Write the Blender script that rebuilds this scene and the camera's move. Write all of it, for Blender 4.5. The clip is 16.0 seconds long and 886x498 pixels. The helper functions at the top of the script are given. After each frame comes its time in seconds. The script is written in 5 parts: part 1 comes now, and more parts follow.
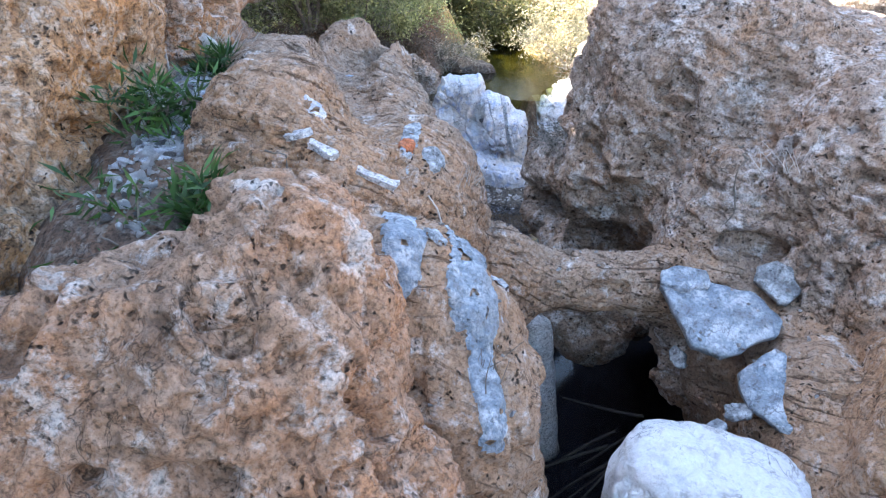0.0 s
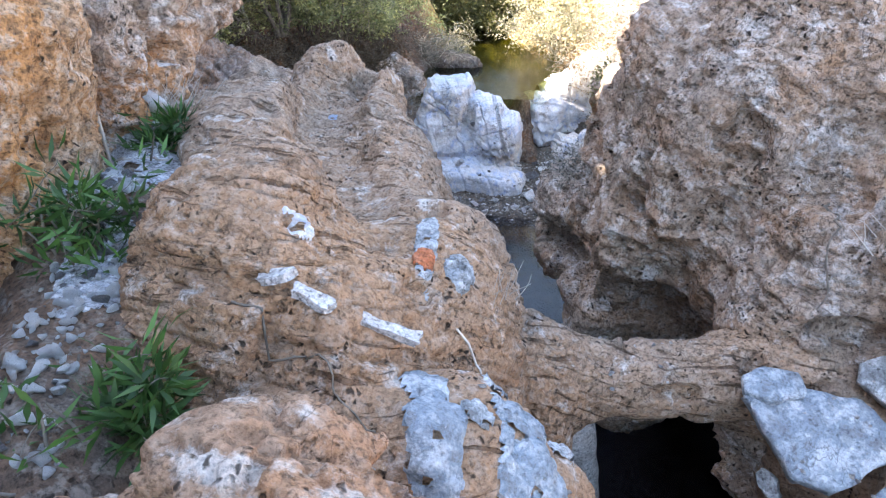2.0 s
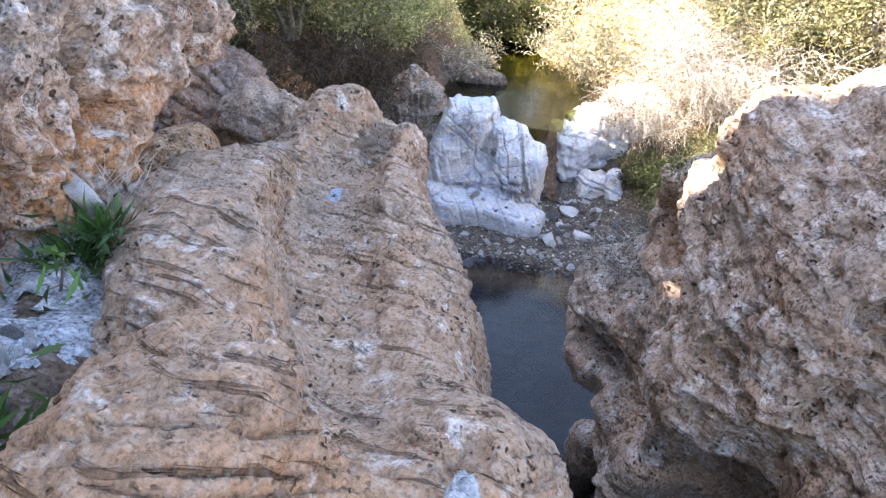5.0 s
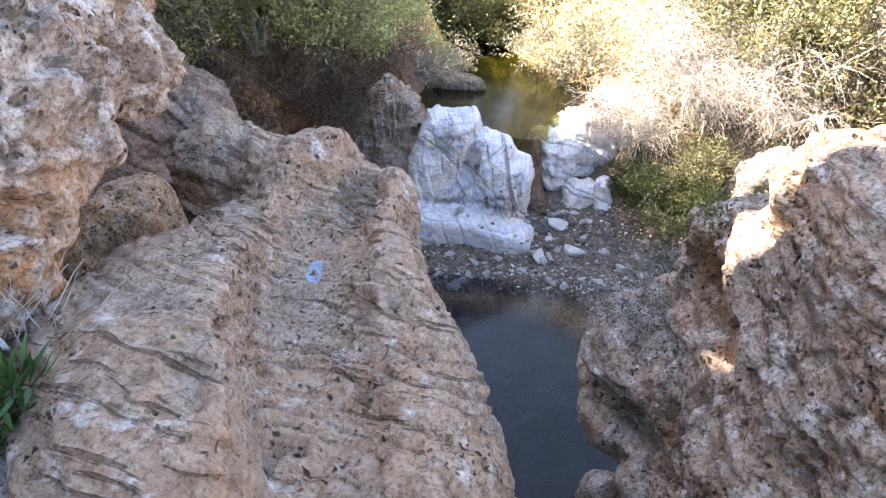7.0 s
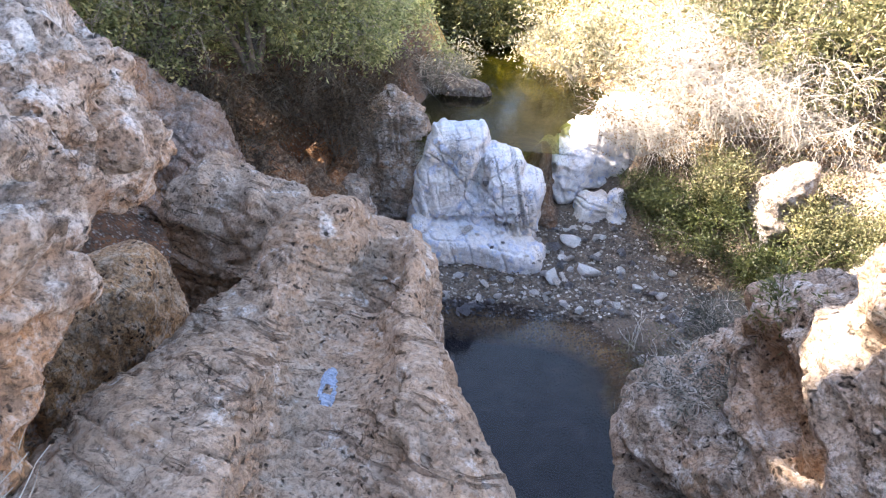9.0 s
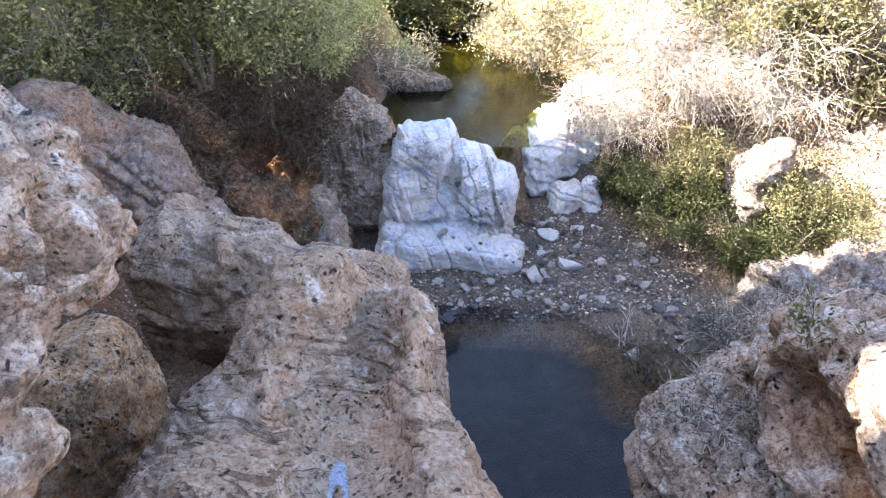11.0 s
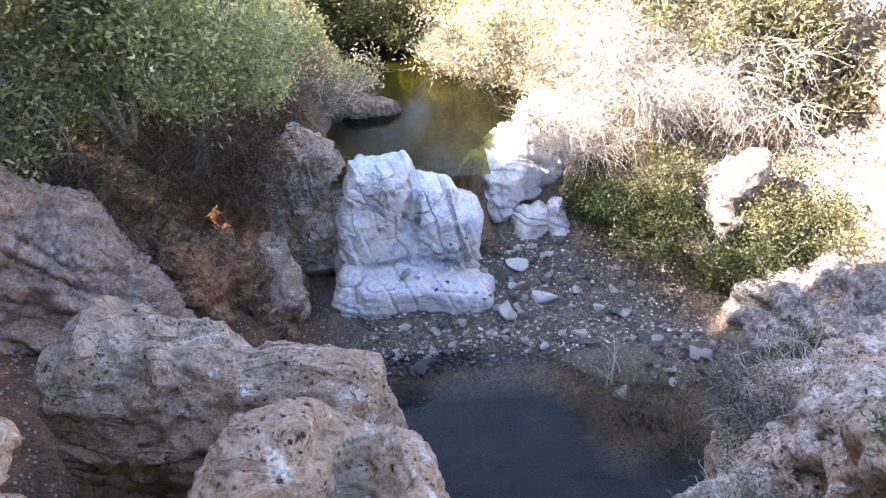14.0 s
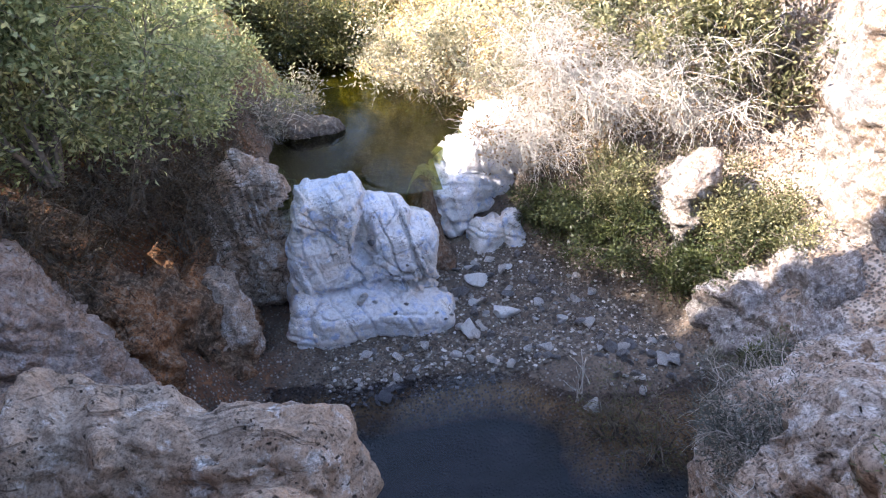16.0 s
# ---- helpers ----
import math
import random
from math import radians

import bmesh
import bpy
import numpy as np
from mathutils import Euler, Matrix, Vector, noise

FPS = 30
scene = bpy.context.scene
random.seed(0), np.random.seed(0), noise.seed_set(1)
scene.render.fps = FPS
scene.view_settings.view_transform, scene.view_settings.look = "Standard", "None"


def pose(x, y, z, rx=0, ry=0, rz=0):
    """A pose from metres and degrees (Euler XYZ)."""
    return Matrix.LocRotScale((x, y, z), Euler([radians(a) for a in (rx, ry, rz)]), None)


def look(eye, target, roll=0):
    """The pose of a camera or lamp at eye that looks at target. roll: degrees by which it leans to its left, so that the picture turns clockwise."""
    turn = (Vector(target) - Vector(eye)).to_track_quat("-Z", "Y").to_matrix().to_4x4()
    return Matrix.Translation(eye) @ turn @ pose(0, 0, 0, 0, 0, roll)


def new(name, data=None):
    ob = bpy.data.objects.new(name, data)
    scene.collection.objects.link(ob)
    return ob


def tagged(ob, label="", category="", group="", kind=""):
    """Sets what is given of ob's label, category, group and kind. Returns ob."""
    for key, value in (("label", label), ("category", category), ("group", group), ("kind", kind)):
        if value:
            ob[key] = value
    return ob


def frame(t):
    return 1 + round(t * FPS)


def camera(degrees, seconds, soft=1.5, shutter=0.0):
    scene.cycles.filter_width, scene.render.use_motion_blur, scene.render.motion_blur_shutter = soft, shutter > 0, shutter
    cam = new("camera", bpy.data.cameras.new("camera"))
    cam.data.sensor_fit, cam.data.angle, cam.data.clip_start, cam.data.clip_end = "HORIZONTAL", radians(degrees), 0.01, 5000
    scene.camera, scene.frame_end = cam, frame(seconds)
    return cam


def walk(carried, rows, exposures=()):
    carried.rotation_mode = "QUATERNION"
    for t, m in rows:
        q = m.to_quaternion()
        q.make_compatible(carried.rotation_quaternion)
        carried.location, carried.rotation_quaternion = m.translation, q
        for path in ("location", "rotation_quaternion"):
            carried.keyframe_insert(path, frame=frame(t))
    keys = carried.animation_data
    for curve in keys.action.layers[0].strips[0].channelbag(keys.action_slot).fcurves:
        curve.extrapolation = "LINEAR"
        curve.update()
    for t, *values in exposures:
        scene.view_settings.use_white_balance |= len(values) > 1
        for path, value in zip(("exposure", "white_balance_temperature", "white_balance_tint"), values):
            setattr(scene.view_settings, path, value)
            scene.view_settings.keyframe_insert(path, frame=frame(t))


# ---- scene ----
cam = camera(64.3, 16.0, 1.2)
PATH = [
    (0, look((0.916, 0.21, 4.346), (0.568, 1.998, 3.521), 0.9)),
    (0.5, look((0.8, 0.497, 4.435), (0.472, 2.279, 3.588), -0.7)),
    (1, look((0.711, 0.769, 4.477), (0.402, 2.551, 3.624), -0.7)),
    (1.5, look((0.614, 1.031, 4.518), (0.312, 2.806, 3.647), -0.7)),
    (2, look((0.531, 1.253, 4.561), (0.233, 3.023, 3.677), -1.2)),
    (2.5, look((0.461, 1.499, 4.612), (0.201, 3.274, 3.729), -1.1)),
    (3, look((0.405, 1.72, 4.651), (0.171, 3.499, 3.767), 2.0)),
    (3.5, look((0.354, 1.936, 4.67), (0.061, 3.711, 3.797), 3.6)),
    (4, look((0.301, 2.128, 4.703), (-0.013, 3.878, 3.787), 4.6)),
    (4.2, look((0.262, 2.214, 4.719), (-0.059, 3.967, 3.813), 5.2)),
    (6.3, look((-0.011, 2.966, 4.751), (-0.222, 4.726, 3.827), 2.5)),
    (6.5, look((-0.05, 3.041, 4.746), (-0.255, 4.801, 3.82), 2.6)),
    (7, look((-0.11, 3.227, 4.816), (-0.326, 4.988, 3.892), 3.2)),
    (7.5, look((-0.156, 3.369, 4.877), (-0.402, 5.129, 3.959), 5.3)),
    (8, look((-0.228, 3.541, 4.923), (-0.514, 5.284, 3.985), 3.7)),
    (8.5, look((-0.315, 3.709, 4.97), (-0.569, 5.453, 4.023), 1.9)),
    (9, look((-0.345, 3.824, 5.031), (-0.552, 5.567, 4.072), 2.6)),
    (9.2, look((-0.394, 3.892, 5.008), (-0.505, 5.646, 4.053), 1.2)),
    (11.3, look((-0.576, 4.421, 5.171), (-0.669, 6.147, 4.165), -1.2)),
    (11.5, look((-0.61, 4.588, 5.132), (-0.589, 6.321, 4.134), -2.2)),
    (12, look((-0.698, 4.729, 5.118), (-0.601, 6.482, 4.16), -4.5)),
    (12.5, look((-0.678, 4.757, 5.179), (-0.616, 6.485, 4.173), -3.8)),
    (13, look((-0.69, 4.856, 5.194), (-0.631, 6.595, 4.207), -1.0)),
    (13.5, look((-0.698, 4.97, 5.208), (-0.674, 6.696, 4.198), -2.2)),
    (14, look((-0.709, 5.076, 5.227), (-0.678, 6.807, 4.226), -3.1)),
    (14.5, look((-0.719, 5.19, 5.279), (-0.643, 6.919, 4.276), -2.5)),
    (15, look((-0.763, 5.24, 5.269), (-0.622, 7.042, 4.413), -7.2)),
    (15.5, look((-0.742, 5.332, 5.266), (-0.582, 7.099, 4.343), -5.1)),
    (16, look((-0.759, 5.397, 5.241), (-0.585, 7.124, 4.246), -4.8)),
]
walk(cam, PATH, [(0, 2.82, 6600, 9), (1, 2.92, 6600, 9), (2, 2.98, 7100, 11), (2.5, 3.02, 7250, 12), (3, 3.06, 7050, 13), (3.5, 3.05, 7150, 14), (8.5, 2.88, 7250, 15), (9.2, 2.90, 7200, 15), (13, 2.88, 6700, 16), (14.5, 2.82, 6650, 17), (16, 2.38, 6550, 17)])

# ---- light ----
SUN_TO = Vector((-0.80, -0.05, 0.72)).normalized()
world = bpy.data.worlds.new("sky")
scene.world = world
world.use_nodes = True
wt = world.node_tree
sky = wt.nodes.new("ShaderNodeTexSky")
sky.sky_type = "NISHITA"
sky.sun_disc = False
sky.sun_elevation = math.asin(SUN_TO.z)
sky.sun_rotation = math.atan2(SUN_TO.x, SUN_TO.y)
wt.nodes["Background"].inputs["Strength"].default_value = 0.15
wt.links.new(sky.outputs[0], wt.nodes["Background"].inputs["Color"])
sun_data = bpy.data.lights.new("sun", "SUN")
sun_data.energy, sun_data.angle, sun_data.color = 4.5, radians(0.6), (1.0, 0.93, 0.82)
sun = new("sun", sun_data)
sun.matrix_world = look((-20, 10, 20), Vector((-20, 10, 20)) - SUN_TO)


# ---- noise and meshing ----
def lattice(p, seed):
    """Smooth value noise in -1..1 at the rows of p."""
    i = np.floor(p).astype(np.int64)
    f = (p - i).astype(np.float32)
    f = f * f * (3 - 2 * f)
    base = np.random.RandomState(seed).rand(4096).astype(np.float32) * 2 - 1
    out = 0
    for dx in (0, 1):
        wx = f[:, 0] if dx else 1 - f[:, 0]
        for dy in (0, 1):
            wy = f[:, 1] if dy else 1 - f[:, 1]
            for dz in (0, 1):
                wz = f[:, 2] if dz else 1 - f[:, 2]
                h = ((i[:, 0] + dx) * 73856093) ^ ((i[:, 1] + dy) * 19349663) ^ ((i[:, 2] + dz) * 83492791)
                out = out + wx * wy * wz * base[(h ^ (h >> 13)) & 4095]
    return out


def fbm(p, size, seed, octaves=3, gain=0.5):
    out, amp, total = 0, 1.0, 0.0
    for k in range(octaves):
        out = out + amp * lattice(p * (2.03 ** k / size) + 17.3 * k, seed + k)
        total += amp
        amp *= gain
    return out / total


def smooth(a, b, x):
    t = np.clip((x - a) / (b - a), 0, 1)
    return t * t * (3 - 2 * t)


def blob_field(x, y, z, blobs, cuts, k, power):
    """Distance to a soft union of turned ellipsoids (x, y, z, rx, ry, rz, yaw[, tilt x, tilt y]), less the cuts."""
    def one(b):
        m = Euler([radians(a) for a in (*b[7:], b[6])] if len(b) > 7 else (0, 0, radians(b[6]))).to_matrix().transposed()
        dx, dy, dz = x - b[0], y - b[1], z - b[2]
        u, v, w = (np.abs(m[i][0] * dx + m[i][1] * dy + m[i][2] * dz) / b[3 + i] for i in range(3))
        r = (u ** power + v ** power + w ** power) ** (1 / power)
        return (r - 1) * (min(b[3:6]) * 0.6 + 0.4 * (b[3] + b[4] + b[5]) / 3)
    d = None
    for b in blobs:
        e = one(b)
        if d is None:
            d = e
        else:
            h = np.clip(0.5 + 0.5 * (e - d) / k, 0, 1)
            d = e + (d - e) * h - k * h * (1 - h)
    for b in cuts:
        e, q = -one(b), k * 0.5
        h = np.clip(0.5 - 0.5 * (e - d) / q, 0, 1)
        d = e + (d - e) * h + q * h * (1 - h)
    return d


def nets(field, lo, hi, h):
    """A closed quad mesh of the zero level of field, on a grid of step h."""
    ax = [np.arange(lo[i], hi[i] + h, h, dtype=np.float32) for i in range(3)]
    g = np.stack([field(ax[0][:, None], ax[1][None, :], np.float32(zz)) + np.zeros((len(ax[0]), len(ax[1])), np.float32) for zz in ax[2]], 2)
    s = g < 0
    n = [len(a) - 1 for a in ax]
    total = np.zeros(n, np.int8)
    for a in (0, 1):
        for b in (0, 1):
            for c in (0, 1):
                total += s[a:a + n[0], b:b + n[1], c:c + n[2]]
    cells = np.argwhere((total > 0) & (total < 8))
    index = np.full(n, -1, np.int64)
    index[tuple(cells.T)] = np.arange(len(cells))
    acc, cnt = np.zeros((len(cells), 3)), np.zeros(len(cells))
    corner = [(a, b, c) for a in (0, 1) for b in (0, 1) for c in (0, 1)]
    for p in corner:
        for axis in range(3):
            if p[axis]:
                continue
            q = list(p)
            q[axis] = 1
            va = g[cells[:, 0] + p[0], cells[:, 1] + p[1], cells[:, 2] + p[2]]
            vb = g[cells[:, 0] + q[0], cells[:, 1] + q[1], cells[:, 2] + q[2]]
            m = (va < 0) != (vb < 0)
            t = np.where(m, va / np.where(m, va - vb, 1), 0)
            pos = np.array(p, float)[None, :] * m[:, None]
            pos[:, axis] += t * m
            acc += pos
            cnt += m
    verts = np.array(lo) + (cells + acc / cnt[:, None]) * h
    quads = []
    for axis in range(3):
        o1, o2 = (axis + 1) % 3, (axis + 2) % 3
        a = [slice(None)] * 3
        b = [slice(None)] * 3
        a[axis], b[axis] = slice(0, -1), slice(1, None)
        sa, sb = s[tuple(a)], s[tuple(b)]
        for sign in (0, 1):
            e = np.argwhere((sa & ~sb) if sign == 0 else (~sa & sb))
            ok = (e[:, o1] > 0) & (e[:, o2] > 0) & (e[:, o1] < n[o1]) & (e[:, o2] < n[o2])
            e = e[ok]
            def at(d1, d2):
                c = e.copy()
                c[:, o1] -= d1
                c[:, o2] -= d2
                return index[tuple(c.T)]
            ring = [at(1, 1), at(0, 1), at(0, 0), at(1, 0)]
            quads.append(np.stack(ring if sign == 0 else ring[::-1], 1))
    quads = np.concatenate(quads)
    return verts, quads[(quads >= 0).all(1)]


def mesh_from(name, verts, faces, soft=True):
    """A mesh from arrays of vertices and of equal-sided faces."""
    me = bpy.data.meshes.new(name)
    nv, nf, k = len(verts), len(faces), faces.shape[1]
    me.vertices.add(nv)
    me.vertices.foreach_set("co", np.asarray(verts, np.float32).ravel())
    me.loops.add(nf * k)
    me.loops.foreach_set("vertex_index", np.asarray(faces, np.int32).ravel())
    me.polygons.add(nf)
    me.polygons.foreach_set("loop_start", np.arange(0, nf * k, k, dtype=np.int32))
    me.update(calc_edges=True)
    me.polygons.foreach_set("use_smooth", np.full(nf, soft))
    return me


def normals_of(verts, quads):
    n = np.cross(verts[quads[:, 2]] - verts[quads[:, 0]], verts[quads[:, 3]] - verts[quads[:, 1]])
    out = np.zeros_like(verts)
    for k in range(4):
        for a in range(3):
            out[:, a] += np.bincount(quads[:, k], n[:, a], len(verts))
    return out / np.maximum(np.linalg.norm(out, axis=1), 1e-9)[:, None]


def refine(verts, quads, pick=None):
    """Split quads in four; all of them with rounding, or only the picked ones. Gives also the seam: middles that must stay between two ends."""
    part_of = np.ones(len(quads), bool) if pick is None else pick
    q = quads[part_of]
    e = np.sort(np.stack([q, np.roll(q, -1, 1)], -1).reshape(-1, 2), 1)
    key = e[:, 0].astype(np.int64) * len(verts) + e[:, 1]
    uniq, inv = np.unique(key, return_inverse=True)
    ends = np.stack([uniq // len(verts), uniq % len(verts)], 1)
    mid = (len(verts) + inv).reshape(-1, 4)
    hub = len(verts) + len(uniq) + np.arange(len(q))
    out = np.concatenate([verts, verts[ends].mean(1), verts[q].mean(1)])
    four = np.concatenate([np.stack([q[:, i], mid[:, i], hub, mid[:, i - 1]], 1) for i in range(4)])
    if pick is None:
        c = out[four].mean(1)
        n = np.bincount(four.ravel(), minlength=len(out))
        out = np.stack([np.bincount(four.ravel(), np.repeat(c[:, a], 4), len(out)) for a in range(3)], 1) / n[:, None]
        return out, four, None
    rest = quads[~part_of]
    r = np.sort(np.stack([rest, np.roll(rest, -1, 1)], -1).reshape(-1, 2), 1)
    shared = np.isin(uniq, r[:, 0].astype(np.int64) * len(verts) + r[:, 1])
    seam = (len(verts) + np.flatnonzero(shared), ends[shared])
    return out, np.concatenate([rest, four]), seam


def rock(name, blobs, material, h=0.03, cuts=(), k=0.25, power=2.3, floor=-0.4, lumps=0.10, rugged=0.07, grain=0.03, pits=0.0, strata=0.0,
         strata_size=0.09, strata_dip=(0.1, 0.25, 1.0), cracks=0.0, crack_size=0.35, joints=(), seed=1, pit_size=0.11, dents=(), ledges=0.0, ledge_size=0.05,
         ledge_dip=(0.2, 0.6, 1.0), near=None):
    """A boulder or crag: a soft union of blobs with lumps, grain, pores, bedding ledges, cracks and single dents; near picks the faces of twice the detail."""
    b = np.array([row[:7] for row in blobs], float)
    reach = b[:, 3:6].max(1)
    tall = np.array([max(row[3:6]) if len(row) > 7 else row[5] for row in blobs])
    lo = [float((b[:, i] - (reach if i < 2 else tall)).min()) - 0.2 for i in range(3)]
    hi = [float((b[:, i] + (reach if i < 2 else tall)).max()) + 0.2 for i in range(3)]
    lo[2] = max(lo[2], floor)
    v, q = nets(lambda x, y, z: blob_field(x, y, z, blobs, cuts, k, power), lo, hi, 2 * h)
    v, q, seam = refine(v, q)
    if near:
        c = v[q].mean(1)
        m = np.cross(v[q[:, 2]] - v[q[:, 0]], v[q[:, 3]] - v[q[:, 1]])
        v, q, seam = refine(v, q, near(c, m / np.maximum(np.linalg.norm(m, axis=1), 1e-12)[:, None]))
    n = normals_of(v, q)
    warp = v + 0.16 * np.stack([fbm(v, 0.55, seed + 50 + j, 2) for j in range(3)], 1)
    d = lumps * fbm(v, 0.8, seed, 2)
    for j, (size, amp) in enumerate(((0.70, 1.1), (0.33, 0.65), (0.16, 0.40))):
        e = np.abs(lattice(warp / size + 5 * j, seed + 60 + j))
        d += rugged * amp * (0.62 - 2 * np.sqrt(e * e + 0.004))
    d += rugged * 0.35 * fbm(warp, 0.09, seed + 64, 2, 0.7)
    d += grain * fbm(v, 0.12, seed + 10, 3, 0.6)
    if strata:
        way = np.array(strata_dip) / np.linalg.norm(strata_dip)
        s = (v @ way + 0.10 * fbm(v, 0.7, seed + 20, 2) + 0.02 * fbm(v, 0.2, seed + 23, 2)) / strata_size
        saw = (s - np.floor(s))
        side = 1 - 0.6 * np.abs(n @ way)
        patch = smooth(-0.25, 0.25, fbm(v, 0.8, seed + 26, 2))
        d += strata * side * patch * (smooth(0.0, 0.75, saw) - 1.4 * smooth(0.78, 1.0, saw))
    if ledges:
        way = np.array(ledge_dip) / np.linalg.norm(ledge_dip)
        s = (v @ way + 0.14 * fbm(v, 0.9, seed + 70, 2) + 0.022 * fbm(v, 0.22, seed + 73, 2)) / ledge_size
        s = s + 0.30 * lattice(np.floor(s)[:, None] * np.array([[2.1, 0.7, 1.3]]) + v * 1.1, seed + 75)
        saw = s - np.floor(s)
        patch = smooth(-0.30, 0.15, fbm(v, 0.75, seed + 76, 2))
        run = smooth(-0.30, 0.12, lattice(np.stack([v @ np.cross(way, (0, 0, 1.0)) / 0.22, np.floor(s) * 1.7, v[:, 2] / 0.9], 1), seed + 78))
        lip = smooth(0.0, 0.70, saw) * (1 - smooth(0.93, 1.0, saw))
        slot = smooth(0.70, 0.80, saw) * (1 - smooth(0.90, 1.0, saw))
        d += ledges * patch * (0.45 * lip - 1.5 * slot * run)
    if pits:
        p = fbm(v, pit_size, seed + 30, 2, 0.55)
        where = smooth(-0.3, 0.3, fbm(v, 0.6, seed + 33, 2))
        d -= pits * smooth(0.24, 0.36, p) * (0.3 + 0.7 * where)
        d -= pits * 2.2 * smooth(0.34, 0.47, fbm(v, pit_size * 2.6, seed + 36, 2, 0.5))
        d -= pits * 0.5 * smooth(0.2, 0.34, lattice(v / (pit_size * 0.55), seed + 38))
    for way, gap, depth in joints:
        w = np.array(way) / np.linalg.norm(way)
        s = (v @ w + 0.05 * fbm(v, 0.5, seed + 80, 2) + 0.012 * fbm(v, 0.12, seed + 83, 2)) / gap
        s = s + 0.35 * lattice(np.floor(s)[:, None] * np.array([[1.7, 0.3, 0.9]]) + 0.5, seed + 85)
        f = np.abs(s - np.round(s)) * gap
        d -= depth * (1 - smooth(0.004, 0.024, f)) * smooth(-0.35, 0.0, fbm(v, 0.5, seed + 87, 2))
        d += depth * 0.7 * lattice(np.round(s)[:, None] * np.array([[3.1, 1.3, 2.2]]), seed + 88) * smooth(0.0, 0.03, f)
    if cracks:
        w = v + 0.12 * np.stack([fbm(v, 0.4, seed + 40 + j, 2) for j in range(3)], 1)
        for j in range(3):
            c = np.abs(lattice(w / crack_size * (1, 1, 1.4) + 9 * j, seed + 44 + j))
            d -= cracks * (1 - smooth(0.0, 0.06, c))
    for x, y, z, r, depth in dents:
        far = np.linalg.norm((v - (x, y, z)) * (1, 1, 0.5), axis=1) * (1 + 0.25 * lattice(v / 0.05, seed + 90))
        d -= depth * (1 - smooth(0.55 * r, r, far))
    v = v + n * d[:, None]
    if seam:
        v[seam[0]] = v[seam[1]].mean(1)
    ob = new(name, mesh_from(name, v, q))
    ob.data.materials.append(material)
    return ob


# ---- materials ----
def shader(name):
    m = bpy.data.materials.new(name)
    m.use_nodes = True
    t = m.node_tree
    bsdf = t.nodes["Principled BSDF"]
    return m, t, bsdf


def link(t, a, b):
    t.links.new(a, b)


def coords(t):
    return t.nodes.new("ShaderNodeTexCoord").outputs["Object"]


def nodes_noise(t, vec, scale, detail=4.0, rough=0.55, warp=0.0):
    n = t.nodes.new("ShaderNodeTexNoise")
    n.inputs["Scale"].default_value, n.inputs["Detail"].default_value = scale, detail
    n.inputs["Roughness"].default_value, n.inputs["Distortion"].default_value = rough, warp
    link(t, vec, n.inputs["Vector"])
    return n.outputs["Fac"]


def ramp(t, fac, stops):
    r = t.nodes.new("ShaderNodeValToRGB")
    e = r.color_ramp.elements
    while len(e) < len(stops):
        e.new(0.5)
    for i, (p, c) in enumerate(stops):
        e[i].position = p
        e[i].color = (*c, 1) if len(c) == 3 else c
    link(t, fac, r.inputs["Fac"])
    return r.outputs["Color"]


def blend(t, fac, a, b, how="MIX"):
    m = t.nodes.new("ShaderNodeMix")
    m.data_type, m.blend_type = "RGBA", how
    for sock, val in ((m.inputs["Factor"], fac), (m.inputs["A"], a), (m.inputs["B"], b)):
        if isinstance(val, (int, float)):
            sock.default_value = val
        elif isinstance(val, tuple):
            sock.default_value = (*val, 1)
        else:
            link(t, val, sock)
    return m.outputs["Result"]


def grey(v):
    return (v, v, v)


def bump(t, bsdf, heights):
    """Fine relief: (height socket, depth in metres) in a chain."""
    last = None
    for sock, depth in heights:
        b = t.nodes.new("ShaderNodeBump")
        b.inputs["Strength"].default_value, b.inputs["Distance"].default_value = 1.0, depth
        link(t, sock, b.inputs["Height"])
        if last:
            link(t, last, b.inputs["Normal"])
        last = b.outputs["Normal"]
    link(t, last, bsdf.inputs["Normal"])


